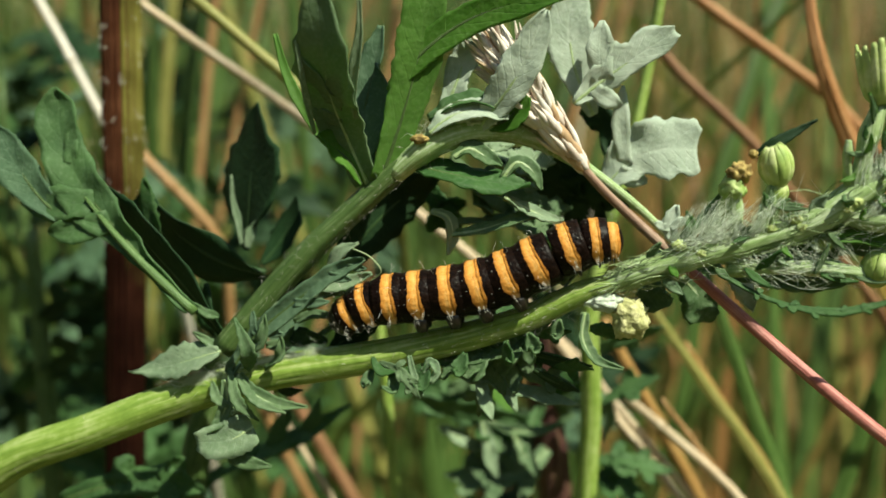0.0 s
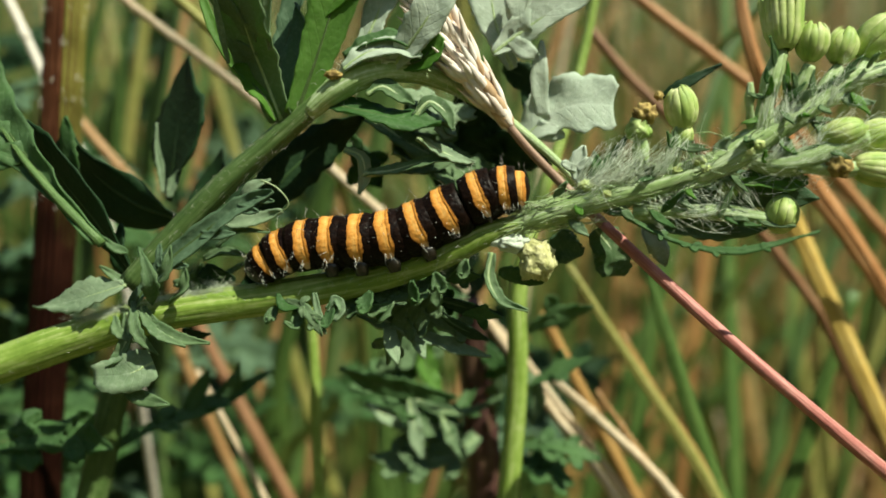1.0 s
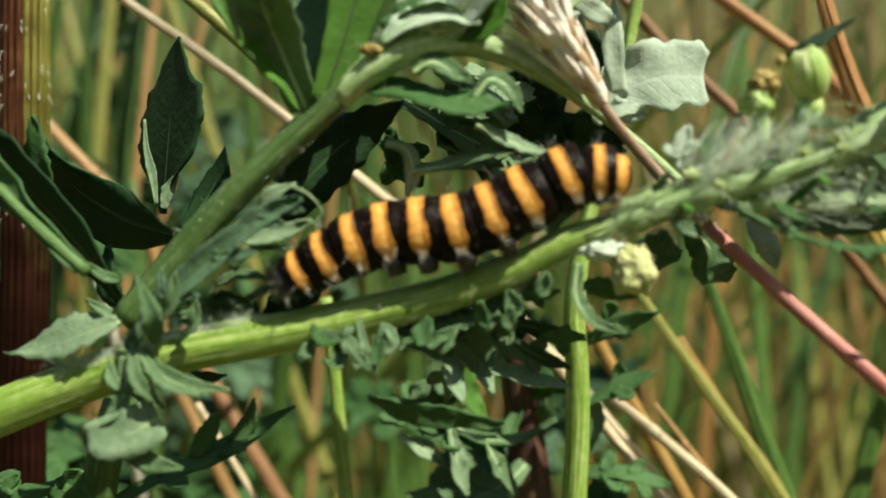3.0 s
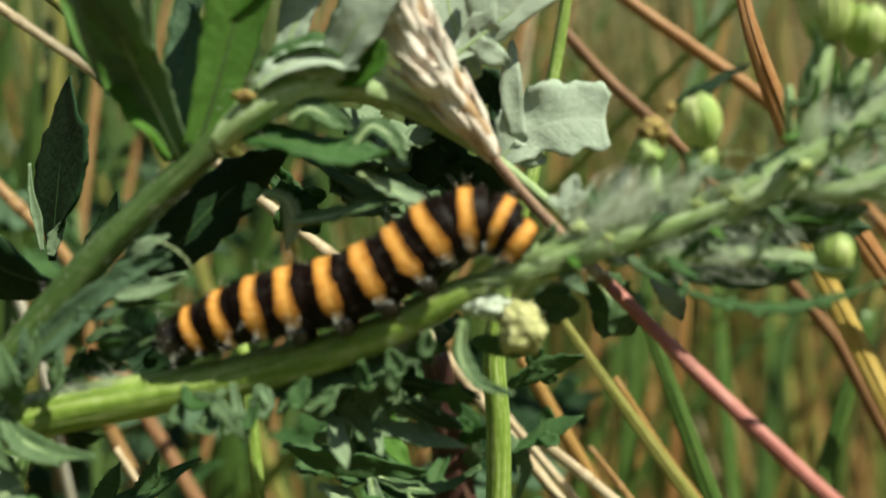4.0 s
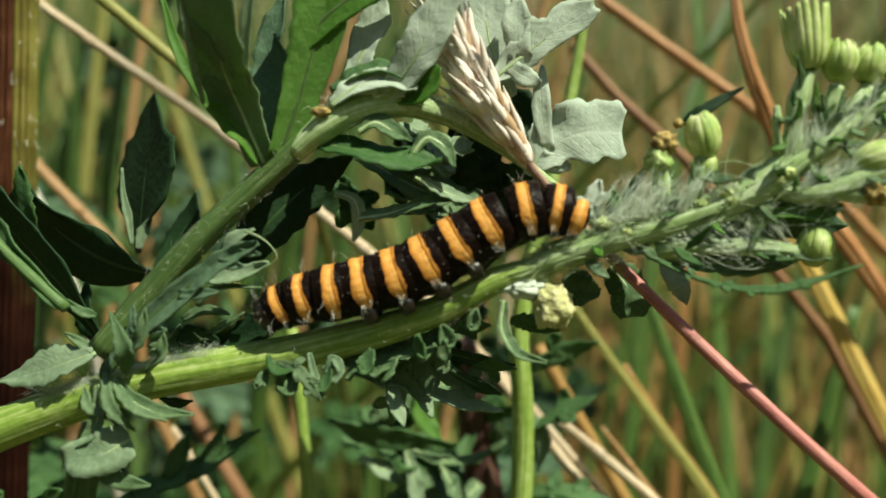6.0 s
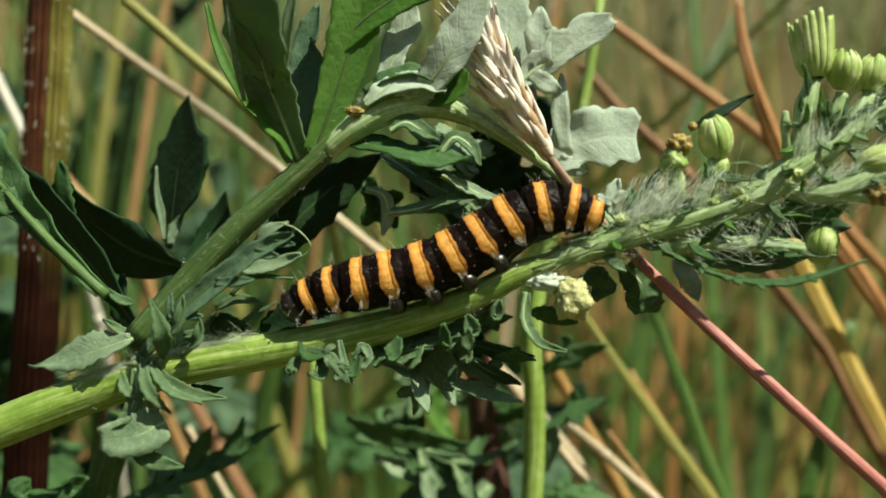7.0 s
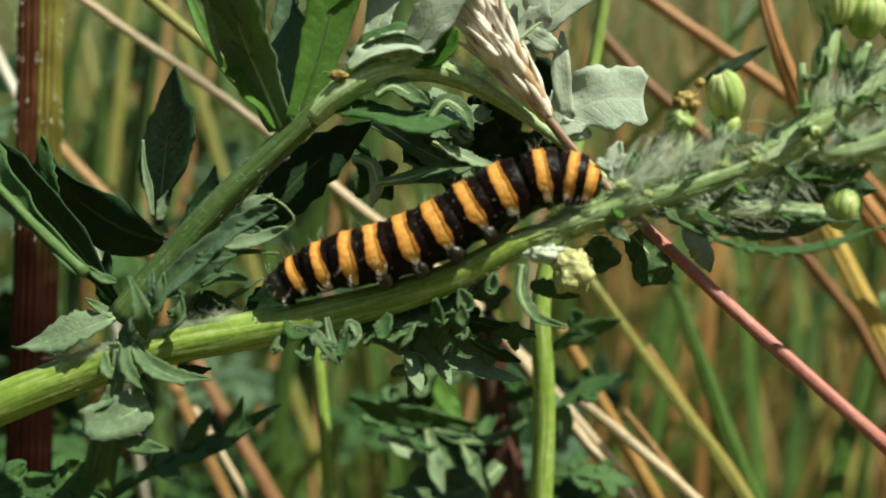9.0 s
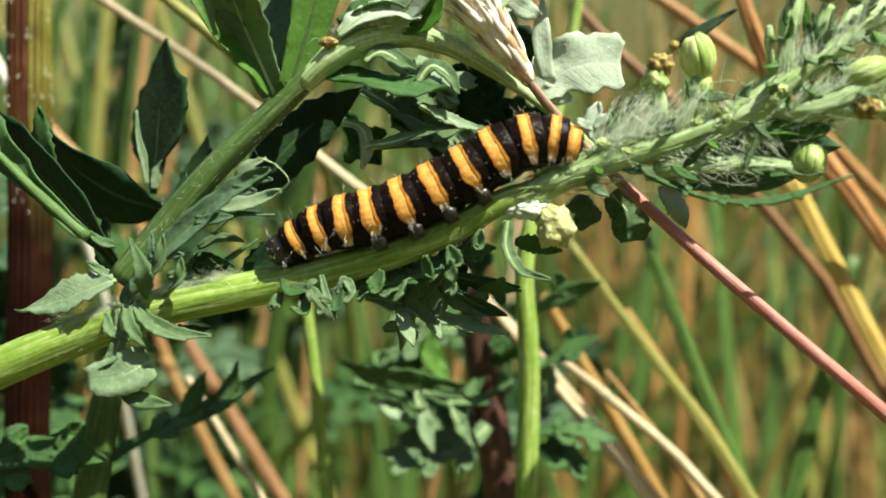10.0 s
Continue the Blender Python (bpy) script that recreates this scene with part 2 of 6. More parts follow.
def skin_material(wide=1.0):
    """Black skin with a wavy orange belt that thins out on the flanks; x runs along the body."""
    m, t, s = material("black and orange caterpillar skin")
    c = node(t, "ShaderNodeTexCoord").outputs["Object"]
    sep = node(t, "ShaderNodeSeparateXYZ", [(0, c)])
    rnd = node(t, "ShaderNodeObjectInfo").outputs["Random"]
    jit = node(t, "ShaderNodeCombineXYZ", [(0, math_node(t, "MULTIPLY", rnd, 0.05))])
    v = node(t, "ShaderNodeVectorMath", [(0, c), (1, jit.outputs[0])], operation="ADD").outputs[0]
    n1 = node(t, "ShaderNodeTexNoise", [("Vector", v), ("Scale", 620.0), ("Detail", 2.0)]).outputs["Fac"]
    n2 = node(t, "ShaderNodeTexNoise", [("Vector", v), ("Scale", 2300.0), ("Detail", 2.0)]).outputs["Fac"]
    edge = math_node(t, "ADD", math_node(t, "MULTIPLY", math_node(t, "SUBTRACT", n1, 0.5), 0.0005), math_node(t, "MULTIPLY", math_node(t, "SUBTRACT", n2, 0.5), 0.00018))
    lean = math_node(t, "ADD", math_node(t, "ADD", sep.outputs[0], math_node(t, "MULTIPLY", sep.outputs[2], 0.02)), edge)
    along = math_node(t, "ABSOLUTE", lean)
    foot = node(t, "ShaderNodeMapRange", [("Value", sep.outputs[2]), ("From Min", -0.0023), ("From Max", -0.0010), ("To Min", 0.00016 * wide), ("To Max", 0.00060 * wide)]).outputs[0]
    flank = node(t, "ShaderNodeMapRange", [("Value", sep.outputs[2]), ("From Min", -0.0010), ("From Max", 0.0008), ("To Min", 0.00060 * wide), ("To Max", 0.00050 * wide)]).outputs[0]
    height = math_node(t, "MINIMUM", foot, flank)
    belt = math_node(t, "LESS_THAN", along, height)
    low = math_node(t, "GREATER_THAN", math_node(t, "ADD", sep.outputs[2], math_node(t, "MULTIPLY", edge, 2.0)), -0.0023)
    belt = math_node(t, "MULTIPLY", belt, low)
    mid = math_node(t, "DIVIDE", along, height)
    fine = math_node(t, "ADD", math_node(t, "MULTIPLY", mid, 0.5), math_node(t, "MULTIPLY", n2, 0.65))
    # paler towards the belt's middle: its sheen painted into the orange
    orange = ramp(t, fine, [(0.25, (0.76, 0.42, 0.13)), (0.5, (0.66, 0.30, 0.065)), (0.9, (0.42, 0.155, 0.03))])
    # darker orange along the fold, the crease's shade painted in
    fold = math_node(t, "ABSOLUTE", math_node(t, "ADD", math_node(t, "SUBTRACT", lean, 0.00026 * wide), math_node(t, "MULTIPLY", edge, -0.4)))
    fold = ramp(t, math_node(t, "MULTIPLY", fold, 6000.0), [(0.0, (1, 1, 1)), (0.75, (0, 0, 0))])
    orange = mix(t, math_node(t, "MULTIPLY", math_node(t, "MULTIPLY", fold, n1), 0.5), orange, (0.36, 0.13, 0.025))
    orange = mix(t, node(t, "ShaderNodeMapRange", [("Value", sep.outputs[2]), ("From Min", -0.0015), ("From Max", -0.0021)]).outputs[0], orange, (0.66, 0.46, 0.33))
    black = ramp(t, n2, [(0.35, (0.004, 0.002, 0.0015)), (0.75, (0.013, 0.006, 0.004))])
    t.links.new(mix(t, belt, black, orange), s.inputs["Base Color"])
    s.inputs["Roughness"].default_value = 0.4
    s.inputs["Specular IOR Level"].default_value = 0.09
    bump(t, s, math_node(t, "SUBTRACT", math_node(t, "ADD", n2, math_node(t, "MULTIPLY", belt, 0.5)), math_node(t, "MULTIPLY", fold, 0.5)), 0.6, 0.0002)
    return m


SKIN, SKIN_END = skin_material(), skin_material(1.7)


# ---- mesh helpers ----
def W(p):
    return Vector((p[0], p[1], p[2] + BASE)) * 0.001


def spline(points, n):
    """n + 1 points on a smooth line through the points, evenly shared among its spans."""
    P = np.array([tuple(p) for p in points], float)
    L = np.r_[0, np.cumsum(np.maximum(1e-6, np.linalg.norm(np.diff(P, axis=0), axis=1)))]
    S = np.diff(P, axis=0) / np.diff(L)[:, None]
    M = np.vstack([S[:1], (S[:-1] * np.diff(L)[1:, None] + S[1:] * np.diff(L)[:-1, None]) / (np.diff(L)[1:] + np.diff(L)[:-1])[:, None], S[-1:]]) if len(P) > 2 else np.vstack([S, S])
    k, out = len(P) - 1, []
    for i in range(n + 1):
        u = i / n * k
        j = min(int(u), k - 1)
        f, h = u - j, L[j + 1] - L[j]
        out.append(P[j] * (2 * f ** 3 - 3 * f ** 2 + 1) + P[j + 1] * (3 * f ** 2 - 2 * f ** 3) + h * (M[j] * (f ** 3 - 2 * f ** 2 + f) + M[j + 1] * (f ** 3 - f ** 2)))
    return out


def link(name, bm, mat, parent=None, label="", smooth=True, thick=0.0, origin=None):
    """Links a bmesh, given in plan millimetres, as one mesh object; the origin is its parent's or its own."""
    o = Vector(origin) if origin is not None else Vector((0, 0, 0))
    for v in bm.verts:
        v.co = (v.co - o) * 0.001
    me = bpy.data.meshes.new(name)
    bm.to_mesh(me)
    bm.free()
    for m in mat if isinstance(mat, (list, tuple)) else [mat]:
        me.materials.append(m)
    if smooth:
        me.shade_smooth()
    ob = new(name, me)
    if thick:
        s = ob.modifiers.new("thickness", "SOLIDIFY")
        s.thickness, s.offset = thick * 0.001, 0
    if parent is not None:
        ob.parent = parent
    if label:
        tagged(ob, label)
    return ob


def thing(name, base, label, category, group=""):
    """An empty at the base (plan millimetres) that carries the parts."""
    e = new(name)
    e.empty_display_size = 0.01
    e.location = W(base)
    e["base"] = [float(v) for v in base]
    return tagged(e, label, category, group)


def part(name, bm, mat, parent, label="", smooth=True, thick=0.0):
    top = parent
    while top.parent is not None:
        top = top.parent
    return link(name, bm, mat, parent, label, smooth, thick, origin=tuple(top["base"]))


def frames(pts, normal=(0, -1, 0.2)):
    """Tangent, side and normal at each point of a line."""
    pts = [Vector(p) for p in pts]
    n0 = Vector(normal)
    out = []
    for i, p in enumerate(pts):
        t = (pts[min(i + 1, len(pts) - 1)] - pts[max(i - 1, 0)]).normalized()
        n = n0 - t * n0.dot(t)
        if n.length < 0.05:
            n = t.orthogonal()
        n.normalize()
        out.append((p, t, t.cross(n).normalized(), n))
    return out


def tube(bm, pts, radii, sides=10, ribs=0, rib=0.0, normal=(0, -1, 0.2), flat=1.0, turns=0.0):
    """A tapering round stem, ribbed lengthwise; flat squeezes it into a blade."""
    uv = bm.loops.layers.uv.get("leaf") or bm.loops.layers.uv.new("leaf")
    rings, n = [], len(pts)
    run, last = [0.0], Vector(pts[0])
    for p in pts[1:]:
        run.append(run[-1] + (Vector(p) - last).length)
        last = Vector(p)
    for i, (p, t, b, nn) in enumerate(frames(pts, normal)):
        r = np.interp(i / (n - 1), np.linspace(0, 1, len(radii)), radii)
        ring = []
        for k in range(sides):
            a = 2 * math.pi * k / sides + turns * i / n
            q = r * (1 + rib * math.cos(a * ribs))
            ring.append(bm.verts.new(p + b * math.cos(a) * q + nn * math.sin(a) * q * flat))
        rings.append(ring)
    for i in range(n - 1):
        for k in range(sides):
            f = bm.faces.new((rings[i][k], rings[i][(k + 1) % sides], rings[i + 1][(k + 1) % sides], rings[i + 1][k]))
            for l, (du, dv) in zip(f.loops, ((0, 0), (0, 1), (1, 1), (1, 0))):
                l[uv].uv = (run[i + du] * 0.05, (k + dv) / sides)
    bm.faces.new(rings[0][::-1])
    bm.faces.new(rings[-1])


def blade(bm, pts, half, normal, cup=0.25, teeth=0.0, shape=(0.25, 0.8, 1.0, 0.85, 0.5, 0.06), n=12, wave=0.2, seed=0):
    """A leaf blade: a cupped sheet along a midline, with a toothed, wavy rim."""
    rng = random.Random(seed)
    uv = bm.loops.layers.uv.get("leaf") or bm.loops.layers.uv.new("leaf")
    line = spline(pts, n)
    rows, cols = [], (-1.0, -0.55, 0.0, 0.55, 1.0)
    ph = rng.random() * 6
    for i, (p, t, b, nn) in enumerate(frames(line, normal)):
        s = i / n
        w = half * np.interp(s, np.linspace(0, 1, len(shape)), shape)
        row = []
        for c in cols:
            tooth = 1 + (teeth * (0.5 if (i + (c > 0)) % 2 else -0.6) + teeth * rng.uniform(-0.4, 0.4) if abs(c) == 1 else 0)
            lift = cup * half * abs(c) ** 1.6 + wave * half * math.sin(ph + s * 9 + c * 2.1) * abs(c)
            shift = teeth * w * 0.5 if abs(c) == 1 else 0
            row.append(bm.verts.new(p + b * (c * w * tooth) + nn * lift + t * shift))
        rows.append(row)
    for i in range(n):
        for k in range(4):
            f = bm.faces.new((rows[i][k], rows[i][k + 1], rows[i + 1][k + 1], rows[i + 1][k]))
            for l, (du, dk) in zip(f.loops, ((0, 0), (0, 1), (1, 1), (1, 0))):
                l[uv].uv = ((i + du) / n, cols[k + dk])
    return frames(line, normal)


def leaf(plant, pts, half, mat, lobes=0, reach=1.6, normal=(0, -1, 0.35), cup=0.12, teeth=0.16, seed=0, lean=55, label="", shape=None, rib=0.22, first=0.2, last=0.85):
    """A ragwort leaf: a blade on a midrib with pairs of toothed side lobes."""
    rng = random.Random(seed * 7 + 3)
    bm = bmesh.new()
    core = shape or ((0.3, 0.55, 0.7, 0.9, 0.75, 0.08) if lobes else (0.25, 0.8, 1.0, 0.85, 0.5, 0.06))
    fr = blade(bm, pts, half, normal, cup, teeth, core, 14, seed=seed)
    for k in range(lobes):
        s = first + (last - first) * (k + 0.5) / lobes
        for side in (-1, 1):
            p, t, b, nn = fr[min(14, max(0, round((s + rng.uniform(-0.04, 0.04)) * 14)))]
            length = half * reach * rng.uniform(0.75, 1.2) * (0.75 + 0.5 * math.sin(math.pi * s))
            a = radians(lean + rng.uniform(-14, 14))
            d = t * math.cos(a) + b * side * math.sin(a)
            rise = nn * rng.uniform(-0.15, 0.35)
            end = p + (d + rise) * length
            mid = p + d * length * 0.55 + nn * length * rng.uniform(-0.05, 0.15)
            wide = length * rng.uniform(0.26, 0.36)
            blade(bm, [p, mid, end], wide, nn + t * 0.2, cup, teeth, (0.7, 0.75, 0.95, 1.0, 0.8, 0.25), 8, seed=seed * 31 + k * 2 + side)
            if half * reach > 3.2 and rng.random() < 0.8:
                d2 = (d * 0.75 + t * 0.7).normalized()
                blade(bm, [mid - d * length * 0.15, mid + d2 * length * 0.28, mid + d2 * length * 0.5 + nn * length * 0.05], wide * 0.5, nn, cup, teeth, (0.8, 1.0, 0.8, 0.05), 5, seed=seed * 17 + k)
    ob = part("leaf", bm, mat, plant, label, thick=0.18)
    bm = bmesh.new()
    tube(bm, [f[0] - f[3] * 0.1 for f in fr], [rib * half * 0.35 + 0.12, rib * half * 0.3 + 0.08, 0.05], 6)
    part("midrib", bm, RIB_SHADED if mat is LEAF_SHADED else STEM_SHADED if mat in (LEAF, LEAF_DIMMED, LEAF_LIT) else STEM_DOWNY, ob)
    return ob


def lobed(plant, pts, profile, mat, normal=(0, -1, 0.3), cup=0.1, ruffle=0.12, sweep=0.2, seed=0, label="", lobes=(), rib=0.3):
    """A leaf in one sheet: profile gives (way along, width to the left, width to the right); lobes are side arms (way, side, length, half width, lean)."""
    rng = random.Random(seed * 5 + 1)
    bm = bmesh.new()
    uv = bm.loops.layers.uv.new("leaf")
    n, cols = 30, (-1.0, -0.8, -0.5, -0.2, 0.0, 0.2, 0.5, 0.8, 1.0)
    at = [q[0] for q in profile]
    fr = frames(spline(pts, n), normal)
    big = max(max(q[1], q[2]) for q in profile)
    rows = []
    for i, (p, t, b, nn) in enumerate(fr):
        u = i / n
        wl, wr = (float(np.interp(u, at, [q[k] for q in profile])) for k in (1, 2))
        row = []
        for c in cols:
            w = (wl if c < 0 else wr) * (1 + (0.07 * rng.uniform(-1, 1) if abs(c) == 1 else 0))
            q = p + b * (c * w) + t * (sweep * w * c * c)
            lift = cup * big * abs(c) ** 1.7 + ruffle * big * noise.noise(q * (1.1 / big) + Vector((seed * 3.7, 0, 0))) * abs(c)
            row.append(bm.verts.new(q + nn * lift))
        rows.append(row)
    for i in range(n):
        for k in range(len(cols) - 1):
            f = bm.faces.new((rows[i][k], rows[i][k + 1], rows[i + 1][k + 1], rows[i + 1][k]))
            for l, (du, dk) in zip(f.loops, ((0, 0), (0, 1), (1, 1), (1, 0))):
                l[uv].uv = ((i + du) / n, cols[k + dk])
    for j, (u, side, length, half, lean) in enumerate(lobes):
        p, t, b, nn = fr[round(u * n)]
        d = t * math.cos(radians(lean)) + b * side * math.sin(radians(lean))
        blade(bm, [p, p + d * length * 0.5 + nn * 0.05 * length, p + d * length + t * length * 0.12], half, nn, cup, 0.08, (0.8, 0.8, 0.95, 1.0, 0.7, 0.15), 9, seed=seed * 13 + j)
    ob = part("leaf", bm, mat, plant, label, thick=0.16)
    bm = bmesh.new()
    tube(bm, [f[0] - f[3] * 0.08 for f in fr], [rib, rib * 0.7, 0.06], 6)
    part("midrib", bm, RIB_SHADED if mat is LEAF_SHADED else STEM_SHADED if mat in (LEAF, LEAF_DIMMED, LEAF_LIT) else STEM_DOWNY, ob)
    return ob


def stalk(name, pts, radii, mat, label, category, group="", flat=1.0, sides=10, ribs=0, rib=0.0, n=24, piece="stem", down=True, joints=True):
    """A single stalk or blade of grass that runs on to the ground from its lowest point."""
    pts = list(pts)
    if down:
        p, q = Vector(pts[-1]), Vector(pts[-2])
        d = p - q
        fall = -BASE - p.z
        k = fall / min(d.z, -1e-3)
        side = Vector((d.x, d.y, 0)) * k
        if side.length > 160:
            side = side.normalized() * 160
        pts.append(tuple(p + Vector((side.x * 0.5, side.y * 0.5 + 6, fall * 0.42))))
        pts.append((p.x + side.x * 0.8, p.y + side.y * 0.8 + 10, -BASE))
    th = thing(name, pts[-1], label, category, group)
    bm = bmesh.new()
    tube(bm, spline(pts, n), radii, sides, ribs, rib, flat=flat)
    part(piece, bm, mat, th)
    if flat < 0.5 and name == "grass_blade":
        fr = frames(spline(pts, n), (0, -1, 0.2))
        bm = bmesh.new()
        tube(bm, [p + nn * flat * 0.9 * float(np.interp(i / n, np.linspace(0, 1, len(radii)), radii)) for i, (p, t, b, nn) in enumerate(fr)], [q * 0.16 for q in radii], 6)
        part("midrib", bm, mat, th)
    if joints and mat in (STRAW, STRAW_WHITE, STRAW_TAN) and flat == 1.0:
        line = spline(pts, n)
        for f in (0.22, 0.55, 0.82):
            i = int(f * (n - 2)) + 1
            p, q = Vector(line[i]), Vector(line[i + 1])
            d = (q - p).normalized()
            r = float(np.interp(i / n, np.linspace(0, 1, len(radii)), radii))
            bm = bmesh.new()
            tube(bm, [p - d * r * 1.4, p - d * r * 0.5, p + d * r * 0.5, p + d * r * 1.4], [r * 0.98, r * 1.13, r * 1.13, r * 1.0], sides)
            part("node", bm, mat, th)
    return th


# ---- ground and far field ----
def ground():
    bm = bmesh.new()
    rings = [0.0, 0.3, 0.7, 1.2, 2, 3, 4.5, 7, 11, 18, 30, 60, 120, 300, 900, 2500]
    sides, prev = 40, None
    for r in rings:
        ring = []
        for k in range(sides if r else 1):
            a = 2 * math.pi * k / sides
            x, y = r * math.cos(a), r * math.sin(a)
            # raised beyond 3.5 m to hide the sky from the camera's view
            z = 0.012 * noise.noise((x * 4, y * 4, 0)) * min(1, r) + (max(0, r - 3.5) * 0.5 if r < 20 else 8 + (r - 20) * 0.1)
            ring.append(bm.verts.new((x, y, z)))
        if prev is not None:
            for k in range(sides):
                a, b = ring[k], ring[(k + 1) % sides]
                if len(prev) == 1:
                    bm.faces.new((prev[0], a, b))
                else:
                    bm.faces.new((prev[k], a, b, prev[(k + 1) % sides]))
        prev = ring
    me = bpy.data.meshes.new("ground")
    bm.to_mesh(me)
    me.shade_smooth()
    me.materials.append(plain("meadow soil and litter", [(0.3, (0.05, 0.045, 0.02)), (0.5, (0.10, 0.10, 0.035)), (0.7, (0.22, 0.17, 0.07))], 40, 0.9, 1.0, 0.01))
    tagged(new("ground", me), "meadow ground of dry litter and green tufts rising to a slope", "ground", kind="structure")


ground()


def grass_material(name, tones):
    m, t, s = material(name)
    r = node(t, "ShaderNodeNewGeometry").outputs["Random Per Island"]
    col = ramp(t, r, tones)
    n = grain(t, 60, 3, (1, 1, 0.15))
    col = mix(t, math_node(t, "MULTIPLY", n, 0.25), col, (0.20, 0.16, 0.05))
    t.links.new(col, s.inputs["Base Color"])
    s.inputs["Roughness"].default_value = 0.55
    see_through(m, t, s, (0.25, 0.30, 0.06, 1), 0.2)
    return m


def meadow(name, count, mat, label, seed, low, high, width, warm):
    """A field of grass blades, denser away from the plant, as one mesh."""
    rng = random.Random(seed)
    verts, faces = [], []
    made = 0
    while made < count:
        r, a = 4.4 * rng.random() ** 0.62, rng.uniform(0, 2 * math.pi)
        x, y = r * math.cos(a), 0.9 + r * math.sin(a)
        if y < 0.13 and math.hypot(x, y) < 0.75 and not (y > -0.1 and abs(x) > 0.35):
            continue
        if y >= 0.13 and y < 0.35 and rng.random() < 0.55:
            continue
        if rng.random() > warm(x / max(0.3, y + 0.07)):
            continue
        made += 1
        h = rng.uniform(low, high) * (1 + 0.12 * max(0, y))
        w = width * rng.uniform(0.5, 1.3)
        a, tilt = rng.uniform(0, 6.283), abs(rng.gauss(0, 0.28))
        lx, ly = math.cos(a) * tilt * h, math.sin(a) * tilt * h
        turn = rng.uniform(-0.9, 0.9)
        bx, by = math.cos(turn) * w, math.sin(turn) * w
        base = len(verts)
        for k, (s, ww) in enumerate(((0, 1), (0.35, 1), (0.7, 0.8), (1, 0.1))):
            cx, cy, cz = x + lx * s * s, y + ly * s * s, h * s * (1 - 0.12 * tilt * s)
            verts += [(cx - bx * ww, cy - by * ww, cz), (cx, cy - w * 0.35, cz), (cx + bx * ww, cy + by * ww, cz)]
        for k in range(3):
            i = base + k * 3
            faces += [(i, i + 1, i + 4, i + 3), (i + 1, i + 2, i + 5, i + 4)]
    me = bpy.data.meshes.new(name)
    me.from_pydata(verts, [], faces)
    me.materials.append(mat)
    tagged(new(name, me), label, "grass", kind="stuff")


GRASS_GREEN = grass_material("meadow grass green", [(0.0, (0.02, 0.055, 0.008)), (0.4, (0.05, 0.11, 0.015)), (0.75, (0.10, 0.165, 0.03)), (1.0, (0.21, 0.21, 0.06))])
GRASS_DRY = grass_material("meadow grass dry", [(0.0, (0.15, 0.11, 0.03)), (0.35, (0.29, 0.19, 0.055)), (0.55, (0.41, 0.29, 0.12)), (0.75, (0.34, 0.17, 0.06)), (1.0, (0.30, 0.11, 0.045))])
meadow("green_grass", 26000, GRASS_GREEN, "long green meadow grass, soft behind the plant", 5, 0.35, 0.95, 0.0024, lambda q: 1.0 if q < 0 else 0.75)
meadow("dry_grass", 11000, GRASS_DRY, "dry tan grass stalks standing in the meadow", 6, 0.45, 1.05, 0.0015, lambda q: 0.35 if q < 0 else 1.0)

# ---- the ragwort ----
ragwort = thing("ragwort_plant", (-92, 14, -BASE), "green ragwort with lobed leaves, downy buds and a slanting stem", "plant")
STEM_LINE = [(-92, 14, -450), (-91, 13, -250), (-84, 11, -100), (-68, 9, -38), (-51.3, 7, -18.9), (-42.5, 6, -15.5), (-34.2, 5.5, -12.2), (-24.8, 4.5, -9.1), (-12.8, 3.6, -6.8), (-7.5, 3.1, -5.6), (-2.2, 2.6, -4.2), (3.4, 1.6, -2.1), (7.9, 0.8, 0.3), (14.8, 0, 2.6)]
TIP_LINE = [(6.9, 1, -0.3), (10.9, 0.4, 1.5), (13.8, 0.1, 2.6), (17.4, -0.3, 3.8), (23.2, -1, 5.4), (27.9, -1.8, 7.1), (32.4, -2.4, 10.2), (35.5, -2.8, 12.2), (38.5, -3, 14.6), (42.5, -3, 16.2)]
SIDE_LINE = [(30.9, -1.8, 7.8), (33.2, -2.6, 7.4), (35.7, -3.4, 7.9), (38.1, -4, 9.1), (40.2, -4.2, 10.2)]
bm = bmesh.new()
tube(bm, spline(STEM_LINE, 72), [3.2, 3.0, 2.6, 2.3, 2.0, 1.9, 1.85, 1.75, 1.6, 1.5, 1.4, 1.25, 1.1, 0.4], 24, 9, 0.05)
part("stem", bm, STEM, ragwort, "yellow-green ribbed stem")
bm = bmesh.new()
rng = random.Random(2)
tube(bm, spline(TIP_LINE, 48), [q * rng.uniform(0.86, 1.14) for q in np.interp(np.linspace(0, 1, 25), np.linspace(0, 1, 10), [0.5, 1.0, 1.2, 1.3, 1.3, 1.25, 1.15, 0.95, 0.85, 0.75])], 22, 11, 0.10, turns=1.2)
part("flowering_stem", bm, STEM_DOWNY, ragwort, "downy ribbed flowering stem")
bm = bmesh.new()
tube(bm, spline(SIDE_LINE, 18), [0.7, 1.1, 1.0, 0.8], 14, 6, 0.09)
part("flowering_stem", bm, STEM_DOWNY, ragwort, "downy side stem of the flower head")
BRANCH = [(-27.6, 4.6, -6.3), (-23.6, 4.5, -1.5), (-18.7, 4, 3.8), (-13.9, 3.6, 8.2), (-10.1, 3.2, 11.7), (-7, 3, 14.4)]
ARCH = [(-10.1, 3, 11.4), (-7.5, 2.6, 13.6), (-4.4, 2.6, 15.3), (-0.7, 3, 15.9), (3, 4, 15.1), (6.2, 5, 13.6), (10.6, 6, 10.9), (15, 6, 7.4), (18.3, 4, 3.8)]
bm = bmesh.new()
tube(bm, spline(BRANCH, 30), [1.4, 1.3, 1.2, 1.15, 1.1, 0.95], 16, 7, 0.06)
